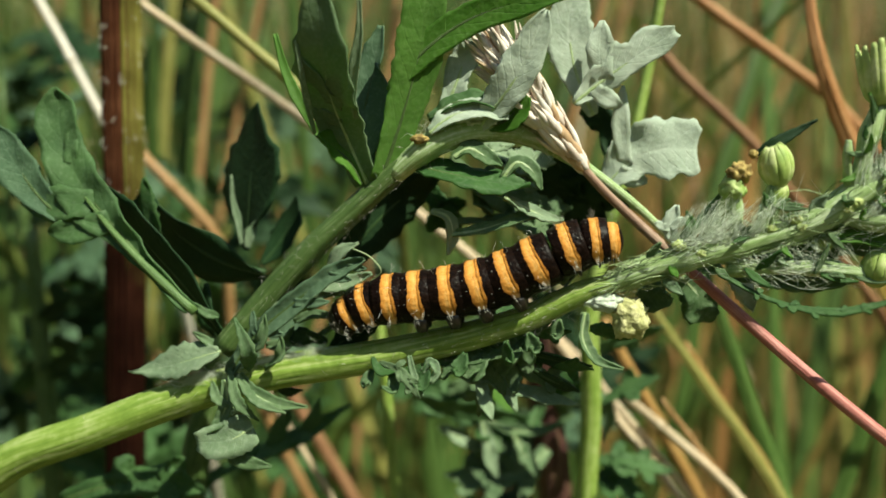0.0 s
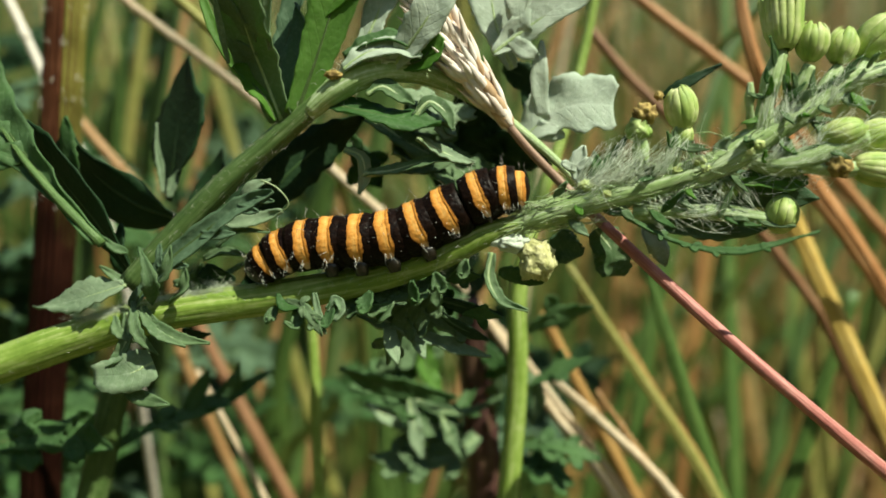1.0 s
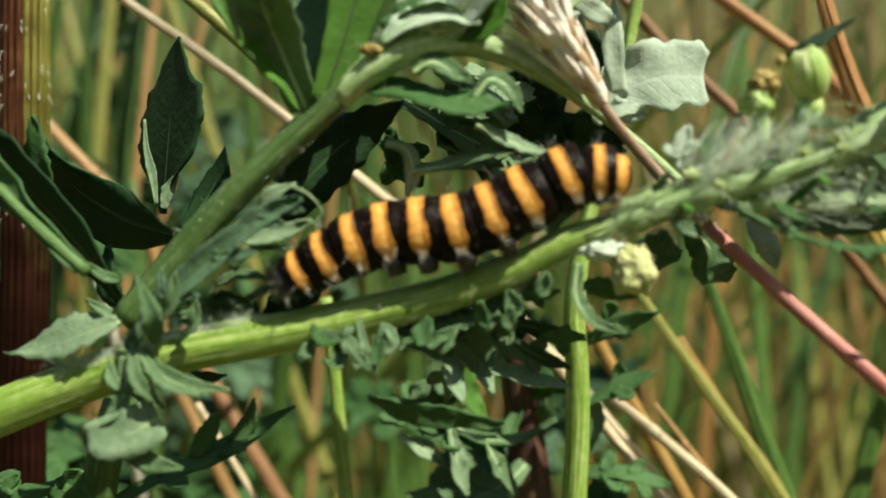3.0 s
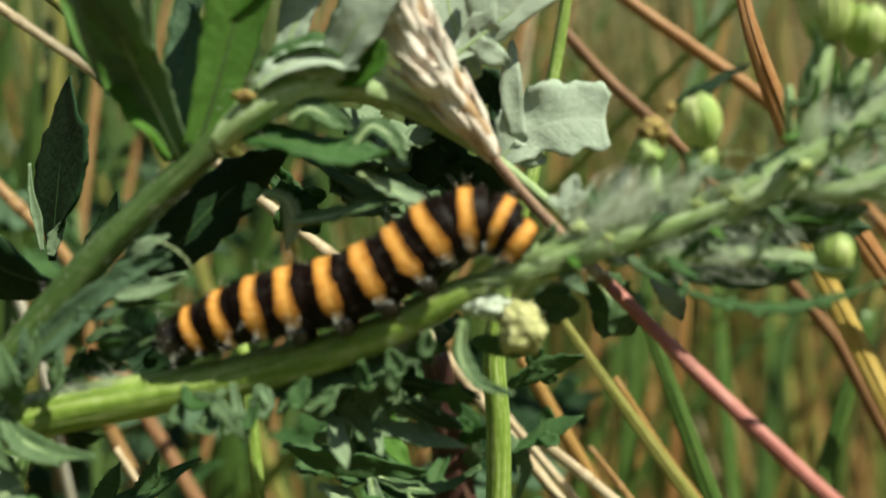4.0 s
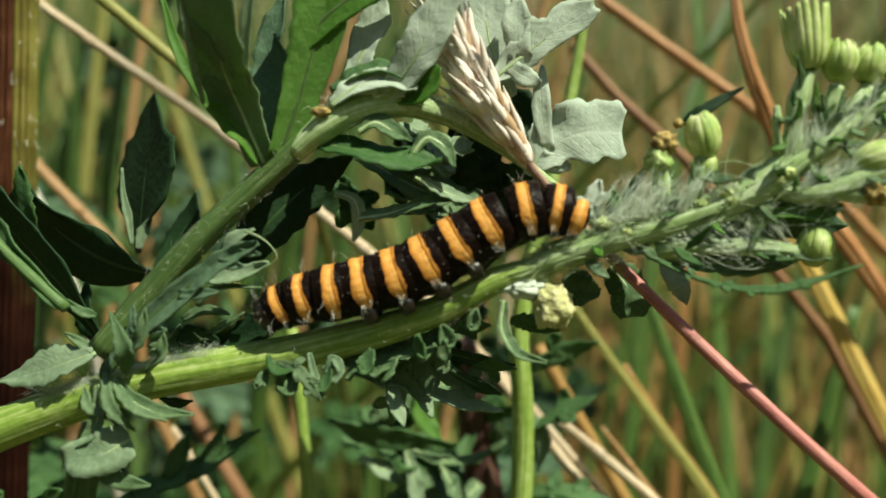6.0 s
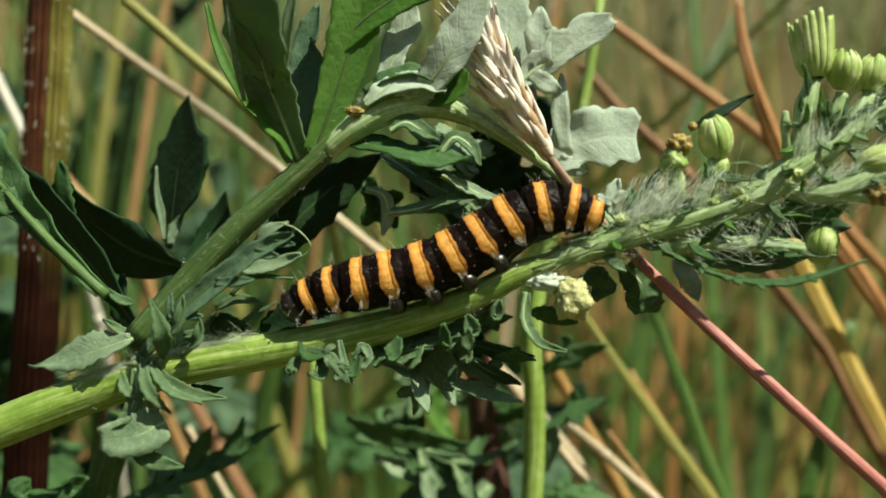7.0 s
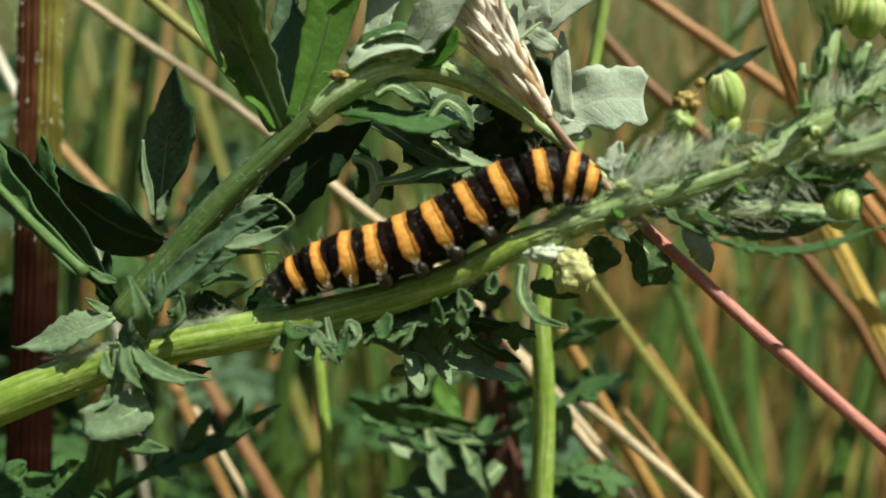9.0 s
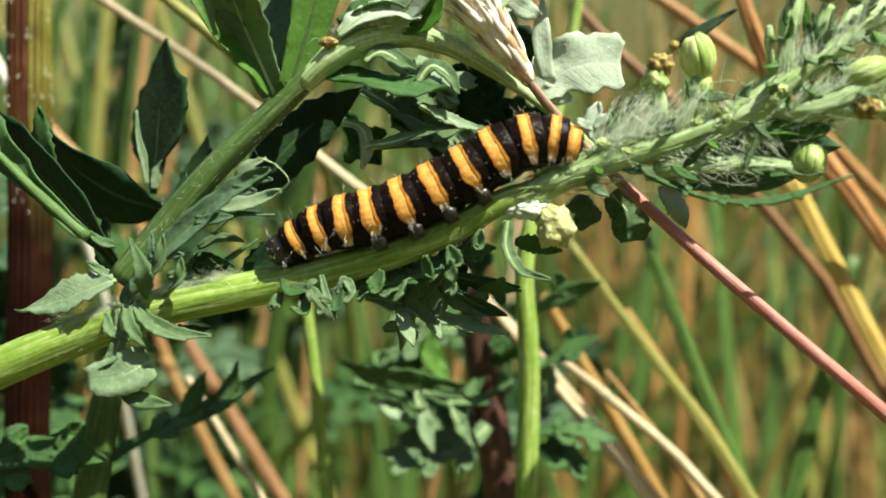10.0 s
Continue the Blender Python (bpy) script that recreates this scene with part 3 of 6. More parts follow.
part("branch", bm, STEM_SHADED, ragwort, "green side branch, its shade painted in")
bm = bmesh.new()
tube(bm, spline(ARCH, 40), [0.9, 1.25, 1.4, 1.3, 0.95, 0.7, 0.5, 0.4, 0.35], 16, 7, 0.06)
part("branch", bm, STEM_DOWNY, ragwort, "pale downy arching side branch")

# the ways in which leaves face
DARK, AWAY, FACE, UPWARD = (-0.4, -0.85, -0.5), (-0.35, -0.85, -0.45), (0.15, -1, 0.25), (0.1, -0.6, 0.8)
# large leaves over the branch
lobed(ragwort, [(-11.3, 2.8, 10.9), (-9.9, 2.3, 14.8), (-8.6, 1.8, 18.8), (-7.6, 1.2, 22.4), (-7, 0.6, 26.3), (-6.5, 0, 32.1)], [(0, 1.2, 1.1), (0.12, 1.4, 1.3), (0.3, 1.8, 1.7), (0.5, 2.3, 2.1), (0.7, 2.4, 2.2), (0.9, 1.9, 1.8), (1, 0.3, 0.3)], LEAF_LIT, (0.3, -0.95, 0.1), 0.2, 0.1, 0.1, 1)
lobed(ragwort, [(-12.7, 3, 10.5), (-14.3, 2.2, 14.5), (-15.4, 0.2, 17.9), (-15.6, -2.2, 19.9), (-15.6, -4.4, 22.6), (-15.7, -6, 29.3)], [(0, 1.2, 1.3), (0.12, 1.5, 1.7), (0.25, 2.1, 2.3), (0.42, 3, 2.9), (0.6, 3.2, 3.1), (0.8, 2.6, 2.6), (1, 0.2, 0.2)], LEAF_GREY, (-0.36, -1, 0.08), 0.12, 0.12, 0.1, 2, lobes=((0.4, 1, 4.6, 1.1, 28), (0.45, -1, 4.2, 1.0, 30), (0.3, -1, 2.6, 0.7, 45)))
# two pale strips along the grey leaf's rims, painting light on curled margins
lobed(ragwort, [(-13.4, 0, 16.7), (-13.4, -1.2, 18.7), (-13, -2.5, 20.8), (-12.4, -3.8, 23.7), (-12.3, -5, 27)], [(0, 0.15, 0.1), (0.3, 0.5, 0.25), (0.6, 0.6, 0.3), (1, 0.1, 0.1)], LEAF_FELT, (0.3, -1, 0.5), 0.3, 0.3, 0.1, 81, rib=0.08)
lobed(ragwort, [(-17.2, 0, 15.3), (-17.5, -1.3, 17.7), (-17.7, -2.7, 20), (-18, -4, 23.2)], [(0, 0.15, 0.1), (0.4, 0.35, 0.3), (1, 0.1, 0.1)], LEAF_FELT, (0.2, -1, 0.5), 0.3, 0.3, 0.1, 82, rib=0.08)
lobed(ragwort, [(-13.8, 3, 11.8), (-17.5, 2.5, 15.6), (-18.8, 2, 18), (-20.2, 2, 21.1), (-21.2, 2, 24.7)], [(0, 0.2, 0.2), (0.35, 0.4, 0.35), (0.6, 0.6, 0.5), (1, 0.2, 0.2)], LEAF_LIT, (0.2, -1, 0.3), 0.2, 0.2, 0.1, 3, rib=0.12)
lobed(ragwort, [(-12.8, 5, 12.1), (-13.1, 5.3, 17.8), (-12.3, 5.7, 21.7), (-11.5, 6, 26.1)], [(0, 0.6, 0.8), (0.3, 1.3, 1.2), (0.6, 1.6, 0.5), (0.8, 1.5, 0.8), (1, 0.3, 0.3)], LEAF_DIMMED, (-0.3, -1, -0.2), 0.2, 0.2, 0.1, 85)
leaf(ragwort, [(-13.9, 4, 11.1), (-12.5, 4, 15.4), (-11.3, 4, 19.1), (-11.8, 4, 22.2)], 1.5, LEAF_DIMMED, seed=83, normal=DARK, teeth=0.05)
lobed(ragwort, [(-13.2, 3, 10.5), (-14.4, 2.3, 12.7), (-15.8, 1.7, 14.1), (-17.2, 1, 15.1)], [(0, 0.4, 0.4), (0.3, 1.1, 1.3), (0.6, 1.5, 1.7), (0.85, 1, 1), (1, 0.1, 0.1)], LEAF_LIT, (0.1, -0.7, 0.75), 0.25, 0.3, 0.1, 52)
lobed(ragwort, [(-10.3, 2, 19.2), (-7.3, 1.2, 22.7), (-2.9, 0.8, 25.7), (3.3, 0.4, 27.6), (10.1, 0, 29.2)], [(0, 0.5, 0.5), (0.2, 1.2, 1.2), (0.4, 1.5, 1.5), (0.7, 1.4, 1.4), (1, 0.2, 0.2)], LEAF_LIT, (-0.3, -1, -0.3), 0.1, 0.1, 0.1, 53)
lobed(ragwort, [(-2.2, 2, 15.5), (-0.7, 1, 17.4), (1, 0, 19.6), (2.4, -0.5, 22.1), (4.1, -1, 26.2)], [(0, 0.5, 0.4), (0.2, 1.2, 1.1), (0.4, 1.9, 1.5), (0.65, 2, 1.7), (0.9, 1.2, 1.2), (1, 0.2, 0.2)], LEAF_PALE, (0.1, -1, 0.2), 0.1, 0.15, 0.2, 4, "pale downy upper leaf")
lobed(ragwort, [(-5.8, 3, 15.9), (-4.4, 3, 19.3), (-3.2, 3, 22.5), (-2.3, 3, 26.6)], [(0, 0.4, 0.4), (0.25, 0.9, 1.4), (0.5, 1.6, 1), (0.7, 1.2, 1.6), (1, 0.2, 0.2)], LEAF_PALE, (0.0, -1, 0.3), 0.1, 0.25, 0.3, 55)
lobed(ragwort, [(-6.6, 2, 16.6), (-4.8, 1.7, 17.9), (-2.5, 1.3, 18.4), (-0.2, 1, 17.5)], [(0, 0.3, 0.3), (0.3, 0.9, 0.6), (0.6, 1.2, 0.8), (0.8, 1.1, 0.5), (1, 0.1, 0.1)], LEAF, (0.1, -0.7, 0.7), 0.25, 0.3, 0.3, 54)
lobed(ragwort, [(-1, 2, 16), (0.6, 1.7, 16.5), (1.8, 1.3, 17.6), (2.7, 1, 18.7)], [(0, 0.5, 0.5), (0.35, 1.4, 1.2), (0.65, 1.6, 1.3), (1, 0.4, 0.3)], LEAF_LIT, (-0.2, -1, 0.1), 0.2, 0.2, 0.1, 5)
lobed(ragwort, [(7.7, 7, 18.5), (9.7, 6.8, 20.1), (12.1, 6.5, 21.9), (14.5, 6.2, 23.6), (17.4, 6, 25.4)], [(0, 0.4, 0.4), (0.15, 1.2, 0.9), (0.28, 1.8, 1.3), (0.38, 1.3, 1.4), (0.5, 2.6, 1.2), (0.62, 1.5, 1.3), (0.75, 2.2, 1.4), (0.9, 1.2, 1.2), (1, 0.5, 0.6)], LEAF_PALE, (0.15, -1, 0.15), 0.06, 0.2, 0.35, 6, lobes=((0.35, -1, 5.5, 1.4, 60), (0.22, 1, 3.2, 1.0, 75)))
lobed(ragwort, [(9.9, 8.5, 17.4), (8.5, 8.5, 20.5), (7.6, 8.5, 23.6), (7.3, 8.5, 26.9), (8.2, 8.5, 30.9)], [(0, 0.5, 0.5), (0.2, 1.2, 1.6), (0.45, 2.2, 2.3), (0.7, 2.4, 2.4), (0.9, 1.5, 1.6), (1, 0.2, 0.2)], LEAF_PALE, (0.05, -1, 0.1), 0.08, 0.15, 0.1, 56)
lobed(ragwort, [(11.3, 9, 10.1), (13, 8.8, 12), (14.9, 8.5, 13.4), (17.4, 8.2, 14), (20.4, 8, 13.9)], [(0, 0.4, 0.4), (0.12, 1.7, 1.2), (0.25, 2.6, 1.9), (0.36, 2.9, 1.9), (0.42, 2.3, 2.2), (0.5, 3.3, 2.9), (0.62, 3.3, 3.3), (0.72, 2.9, 3.2), (0.8, 3.2, 2.8), (0.93, 2.9, 2.9), (1, 1.9, 2.3)], LEAF_PALE, (0.3, -0.9, 0.3), 0.10, 0.45, 0.2, 7, "pale lobed leaf seen from its downy underside", ((0.3, -1, 7.6, 0.95, 58), (0.2, 1, 3.0, 1.0, 70)), 0.22)
leaf(ragwort, [(9.1, 12, 18.2), (11.8, 12, 17), (12, 12, 13.2)], 1.6, LEAF_SHADED, seed=58, normal=AWAY)
lobed(ragwort, [(-6.6, 1.2, 15.3), (-4.8, 1.1, 16.7), (-2.5, 0.9, 17.4), (0.8, 0.8, 16.6)], [(0, 0.3, 0.3), (0.25, 1.1, 0.8), (0.5, 1.3, 1), (0.75, 1.2, 0.9), (1, 0.3, 0.3)], LEAF_PALE, (0.1, -0.8, 0.5), 0.15, 0.4, 0.2, 116)
lobed(ragwort, [(-4.3, 1.5, 13.1), (-2.8, 1.5, 13.9), (-1.2, 1.5, 13.1), (0.3, 1.5, 12.3)], [(0, 0.3, 0.3), (0.4, 1, 0.8), (0.7, 0.7, 0.9), (1, 0.1, 0.1)], LEAF_GREY, (0.1, -0.8, 0.5), 0.25, 0.4, 0.3, 117)
lobed(ragwort, [(0.3, 1.5, 11), (1.8, 1.5, 12.6), (3.4, 1.5, 11.5), (4, 1.5, 10)], [(0, 0.3, 0.3), (0.4, 0.8, 0.7), (0.7, 0.6, 0.6), (1, 0.1, 0.1)], LEAF_GREY, (0.2, -0.8, 0.4), 0.25, 0.4, 0.3, 118)
lobed(ragwort, [(-6.5, 3, 7.9), (-4.9, 3, 7.3), (-4.4, 3, 5.5), (-4.9, 3, 3.6)], [(0, 0.3, 0.3), (0.4, 0.7, 0.7), (0.7, 0.6, 0.6), (1, 0.1, 0.1)], LEAF_FELT, (0.3, -0.8, 0.4), 0.25, 0.3, 0.3, 119)
lobed(ragwort, [(-4.9, 3, 5.5), (-1.8, 3, 6), (1.9, 3, 7.1), (5, 3, 7.3)], [(0, 0.2, 0.2), (0.3, 0.8, 0.6), (0.5, 0.5, 0.8), (0.7, 0.9, 0.5), (1, 0.1, 0.1)], LEAF_GREY, (0.1, -0.7, 0.7), 0.2, 0.4, 0.3, 120)
lobed(ragwort, [(0.6, 2.6, 9.3), (2.6, 2.6, 8.2), (4.5, 2.6, 7.4), (6.3, 2.6, 7)], [(0, 0.3, 0.3), (0.4, 0.8, 0.7), (0.7, 0.5, 0.7), (1, 0.1, 0.1)], LEAF_FELT, (0.1, -0.7, 0.6), 0.2, 0.4, 0.3, 121)
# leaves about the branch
leaf(ragwort, [(-17.1, 9, 1.2), (-13.2, 9, 5.7), (-9.2, 9, 9.4), (-5.2, 8, 12)], 2.7, LEAF_SHADED, seed=8, normal=DARK, teeth=0.12)
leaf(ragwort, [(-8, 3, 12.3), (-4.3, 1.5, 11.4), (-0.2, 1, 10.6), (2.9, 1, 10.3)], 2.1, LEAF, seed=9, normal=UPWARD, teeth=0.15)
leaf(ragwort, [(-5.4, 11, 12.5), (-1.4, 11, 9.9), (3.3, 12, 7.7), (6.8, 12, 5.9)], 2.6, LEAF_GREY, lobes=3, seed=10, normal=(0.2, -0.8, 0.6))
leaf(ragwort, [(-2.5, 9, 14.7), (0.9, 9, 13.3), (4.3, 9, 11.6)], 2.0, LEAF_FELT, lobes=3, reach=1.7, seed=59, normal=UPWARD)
leaf(ragwort, [(-1.5, 15, 14.6), (4, 15, 12.2), (8.8, 15, 9.2), (12.5, 15, 6.1)], 3.4, LEAF_SHADED, lobes=3, seed=11, normal=AWAY)
leaf(ragwort, [(4.6, 14, 15), (6.9, 14, 12.6), (9.6, 14, 9)], 3.0, LEAF_SHADED, seed=60, normal=AWAY)
leaf(ragwort, [(-4.8, 10, 6.3), (0.3, 10, 6.6), (4.9, 10, 8)], 1.0, LEAF_GREY, lobes=2, seed=61, normal=UPWARD)
leaf(ragwort, [(-7.9, 13, 10.7), (-5.9, 13, 7.8), (-3.8, 13, 4.8)], 1.7, LEAF, lobes=1, seed=12)
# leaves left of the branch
lobed(ragwort, [(-28.7, 17, 2.5), (-28.3, 17.3, 7.5), (-27.9, 17.7, 12.9), (-27.1, 18, 19.6)], [(0, 0.5, 0.5), (0.15, 2, 1.7), (0.3, 5, 4.4), (0.45, 6.2, 6), (0.62, 6, 6.5), (0.73, 5.6, 6), (0.77, 4.4, 4.1), (0.88, 2.8, 2.2), (1, 0.05, 0.05)], LEAF_SHADED, (-0.72, -0.69, -0.1), 0.02, 0.06, 0.05, 13, "pointed leaf with one tooth, shade painted in")
# two pale slivers added for sunlit folds of the pointed leaf
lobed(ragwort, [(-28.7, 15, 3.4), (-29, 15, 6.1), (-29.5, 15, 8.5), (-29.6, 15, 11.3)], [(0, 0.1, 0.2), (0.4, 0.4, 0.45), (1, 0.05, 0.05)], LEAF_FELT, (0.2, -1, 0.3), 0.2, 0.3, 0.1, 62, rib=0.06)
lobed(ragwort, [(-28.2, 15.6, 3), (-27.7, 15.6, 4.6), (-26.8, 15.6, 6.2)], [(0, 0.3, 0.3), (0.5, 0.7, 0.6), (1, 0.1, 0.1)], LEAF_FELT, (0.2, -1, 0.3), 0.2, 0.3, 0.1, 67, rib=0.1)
lobed(ragwort, [(-26.6, 16, 1), (-24.6, 16.3, 3.4), (-23.2, 16.7, 6.2), (-22.6, 17, 8.9)], [(0, 0.3, 0.3), (0.35, 2.2, 2), (0.65, 2.4, 2.2), (1, 0.05, 0.05)], LEAF_SHADED, (-0.72, -0.69, -0.1), 0.03, 0.06, 0.05, 14)
leaf(ragwort, [(-25.1, 11, 0.6), (-30.6, 12, 2.1), (-35.3, 12, 5.3), (-39.4, 13, 9.2)], 3.3, LEAF_SHADED, seed=15, normal=DARK, teeth=0.05, shape=(0.25, 0.7, 1.0, 1.0, 0.95, 0.8, 0.4))
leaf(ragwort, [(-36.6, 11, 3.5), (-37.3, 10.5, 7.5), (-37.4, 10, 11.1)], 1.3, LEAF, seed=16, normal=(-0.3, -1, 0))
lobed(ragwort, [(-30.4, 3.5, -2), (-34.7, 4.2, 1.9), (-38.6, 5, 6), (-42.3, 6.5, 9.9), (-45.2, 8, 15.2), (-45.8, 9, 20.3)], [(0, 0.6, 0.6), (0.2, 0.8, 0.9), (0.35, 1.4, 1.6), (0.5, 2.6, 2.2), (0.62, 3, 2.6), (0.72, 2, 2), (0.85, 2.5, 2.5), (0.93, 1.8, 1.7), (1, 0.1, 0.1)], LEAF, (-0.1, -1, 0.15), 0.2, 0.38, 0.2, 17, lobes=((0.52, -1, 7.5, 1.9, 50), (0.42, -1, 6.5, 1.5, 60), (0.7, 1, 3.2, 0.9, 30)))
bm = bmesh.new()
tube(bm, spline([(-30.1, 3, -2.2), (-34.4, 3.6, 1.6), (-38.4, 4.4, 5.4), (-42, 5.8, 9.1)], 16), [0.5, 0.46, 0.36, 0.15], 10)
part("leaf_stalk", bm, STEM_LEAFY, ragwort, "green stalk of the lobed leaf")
lobed(ragwort, [(-44, 6, 6.5), (-47.2, 6.7, 9.1), (-49.8, 7.3, 12.5), (-52.3, 8, 16.6)], [(0, 0.5, 0.5), (0.3, 1.4, 1.6), (0.6, 2.4, 2), (0.85, 1.9, 1.4), (1, 0.2, 0.2)], LEAF_DIMMED, (0, -1, 0.25), 0.15, 0.25, 0.2, 80)
lobed(ragwort, [(-28.5, 6.5, -5.1), (-31.9, 6.5, -0.5), (-35.7, 7, 3.6), (-39.1, 7.8, 7), (-42, 8.5, 10)], [(0, 0.6, 0.6), (0.2, 1.6, 2), (0.45, 2.8, 3.4), (0.7, 2.8, 3.6), (0.9, 1.6, 2), (1, 0.1, 0.1)], LEAF_SHADED, (-0.4, -0.85, -0.5), 0.05, 0.15, 0.1, 65)
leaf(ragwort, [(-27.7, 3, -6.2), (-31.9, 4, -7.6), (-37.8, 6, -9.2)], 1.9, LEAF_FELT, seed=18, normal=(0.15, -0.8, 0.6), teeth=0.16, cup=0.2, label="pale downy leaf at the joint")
leaf(ragwort, [(-30.1, 9, -5.9), (-30.9, 9, -3.3), (-30.7, 9, -0.2)], 1.3, LEAF_SHADED, seed=66, normal=AWAY)
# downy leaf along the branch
lobed(ragwort, [(-26.6, 2.2, -8.5), (-23.9, 1.8, -4.5), (-19.7, 1.3, -0.9), (-16, 0.9, 2), (-12.7, 0.6, 3.4)], [(0, 0.6, 0.6), (0.2, 0.8, 0.9), (0.4, 0.9, 1.3), (0.6, 0.8, 1.1), (0.8, 0.7, 0.9), (0.93, 0.5, 0.5), (1, 0.1, 0.2)], LEAF_DIMMED, (-0.25, -0.9, 0.2), 0.35, 0.4, 0.3, 19, "crinkled downy leaf along the side branch", ((0.3, 1, 2.4, 0.4, 55), (0.5, 1, 3.4, 0.5, 40), (0.72, 1, 2.2, 0.45, 45), (0.28, -1, 2.2, 0.4, 60), (0.85, 1, 1.8, 0.35, 30)))
for k, (line, h, mat) in enumerate((([(-20.4, 4.4, -3.4), (-18.1, 3.8, -2.5), (-16, 3.6, -2.9)], 0.55, LEAF_GREY), ([(-18.2, 4, 0.2), (-15.4, 3.4, 0.6), (-12.3, 3.2, 1.6)], 0.95, LEAF_FELT), ([(-16.8, 4, 1.9), (-15.5, 3.4, 3.7), (-13.6, 3.2, 4.7)], 0.75, LEAF_FELT),
                                    ([(-19, 4.2, -2.1), (-17.5, 3.6, -0.7), (-13.1, 3.4, -0.5)], 0.35, LEAF_GREY), ([(-23.5, 5, -6.1), (-21.2, 4.4, -5.6), (-20.5, 4.4, -3.8)], 0.75, LEAF_GREY), ([(-25.4, 5.4, -2.2), (-23.2, 5, -0.4), (-19.9, 4.4, 1.6)], 0.4, LEAF_FELT),
                                    ([(-22.9, 3.8, -2.2), (-22.2, 3.7, -1.7), (-21.3, 3.7, -1.1)], 0.35, LEAF_FELT), ([(-18.8, 4.4, -5.2), (-17.1, 4, -4.2), (-14.7, 3.8, -2.7)], 0.3, LEAF_GREY), ([(-28.4, 5.2, -3.1), (-29.6, 4.7, -2.6), (-30.9, 4.7, -1.6)], 0.5, LEAF_GREY), ([(-27.7, 4.7, -6.4), (-29.2, 4.2, -5.5), (-30.8, 4.2, -4.5)], 0.5, LEAF_GREY))):
    leaf(ragwort, line, h, mat, seed=320 + k, normal=(0.1, -0.8, 0.5), cup=0.4, teeth=0.12)
# near-black leaf added as the dark patch behind the body's end, shade painted
leaf(ragwort, [(-17, 6, -6.7), (-14, 6, -4.3), (-10, 6, -1.3)], 1.6, LEAF_SHADED, seed=84, normal=DARK)
bm = bmesh.new()
tube(bm, spline([(-13.8, 0, 4.5), (-12.2, -0.2, 3.8), (-11.1, 0, 2.3), (-12.3, 0.4, 1.3)], 12), [0.09, 0.07, 0.04], 5)
part("tendril", bm, STEM_DOWNY, ragwort)
# near-black leaf filling the dark gap beside the branch, in place of shade
leaf(ragwort, [(-20.7, 4, -5.5), (-19, 4, -4.7), (-17, 4, -5.3)], 1.2, LEAF_SHADED, seed=68, normal=DARK)
# auricles at the joint
for k, (a, b, c, h, up) in enumerate((((-25.8, 2, -8.2), (-23.2, 0, -10.5), (-20.5, 0, -11.6), 0.7, UPWARD), ((-26.4, 2, -7.7), (-25.1, 0, -10.5), (-23.5, 1, -12.6), 0.8, FACE), ((-24.6, 2, -7.7), (-24, 0, -5.5), (-25.5, 1, -2.4), 1.1, FACE),
                                      ((-25.3, 2.5, -6.2), (-23, 1, -4.5), (-22.5, 1, -2), 0.9, FACE), ((-24.1, 1.6, -13.5), (-26.4, 0.8, -14.5), (-29.7, 1.2, -14.9), 1.9, FACE), ((-27.2, 2, -16.3), (-24.7, 1.6, -17.1), (-22.4, 1.6, -17.5), 0.8, FACE),
                                      ((-28.6, 3, -9.3), (-27.5, 1.5, -10.7), (-26, 1.5, -11.6), 0.7, FACE), ((-22.8, 2, -7.7), (-21.2, 1, -6), (-21, 1, -4), 0.8, UPWARD))):
    leaf(ragwort, [a, b, c], h * (1.0 if k in (4, 5) else 0.72), LEAF_FELT if k == 4 else LEAF_GREY, seed=30 + k, teeth=0.07 if k in (4, 5) else 0.2, normal=up, cup=0.12 if k in (4, 5) else 0.3, shape=(0.75, 1.0, 1.0, 0.95, 0.8, 0.45) if k == 4 else None)
# leaves under the flower stem, the first with shade painted into its colour
lobed(ragwort, [(23.5, 1, 4.2), (28, 1.7, 5), (32.8, 2.3, 5.3), (39.7, 3, 4.8)], [(0, 0.6, 0.6), (0.2, 1.6, 1.5), (0.4, 2, 1.8), (0.6, 1.8, 2.2), (0.7, 1.5, 1.6), (0.8, 1.9, 1.7), (0.9, 1, 1.1), (1, 0.05, 0.05)], LEAF_DIMMED, (-0.2, -0.9, -0.3), 0.05, 0.25, 0.3, 86)
lobed(ragwort, [(29.1, 1, 5.8), (32.9, 1.3, 6.5), (36, 1.7, 6.1), (38.1, 2, 6.2)], [(0, 0.5, 0.5), (0.4, 1.2, 1.7), (0.7, 1.6, 1.3), (1, 0.1, 0.1)], LEAF, (0, -0.8, -0.5), 0.05, 0.3, 0.3, 87)
lobed(ragwort, [(20.9, 1, 2.2), (25.8, 1, 1.6), (31.7, 1, 1.6), (34.4, 1, 1.9)], [(0, 0.4, 0.4), (0.3, 1, 1), (0.5, 0.8, 1.3), (0.7, 1.3, 0.8), (1, 0.1, 0.1)], LEAF_GREY, (0.1, -0.8, 0.4), 0.15, 0.35, 0.3, 88)
lobed(ragwort, [(24.2, -0.5, 3.4), (27.9, -0.5, 3.4), (31.4, -0.5, 3.3)], [(0, 0.3, 0.3), (0.4, 0.7, 0.6), (0.7, 0.6, 0.7), (1, 0.1, 0.1)], LEAF_FELT, (0.1, -0.8, 0.5), 0.3, 0.35, 0.3, 89)
lobed(ragwort, [(29.9, -2.2, 5.6), (32.3, -2.5, 5.7), (34.5, -2.7, 5.4), (35.9, -3, 6.3)], [(0, 0.3, 0.3), (0.4, 0.8, 0.5), (0.7, 0.6, 0.5), (1, 0.1, 0.1)], LEAF_LIT, (0.1, -0.8, 0.5), 0.3, 0.35, 0.3, 90)
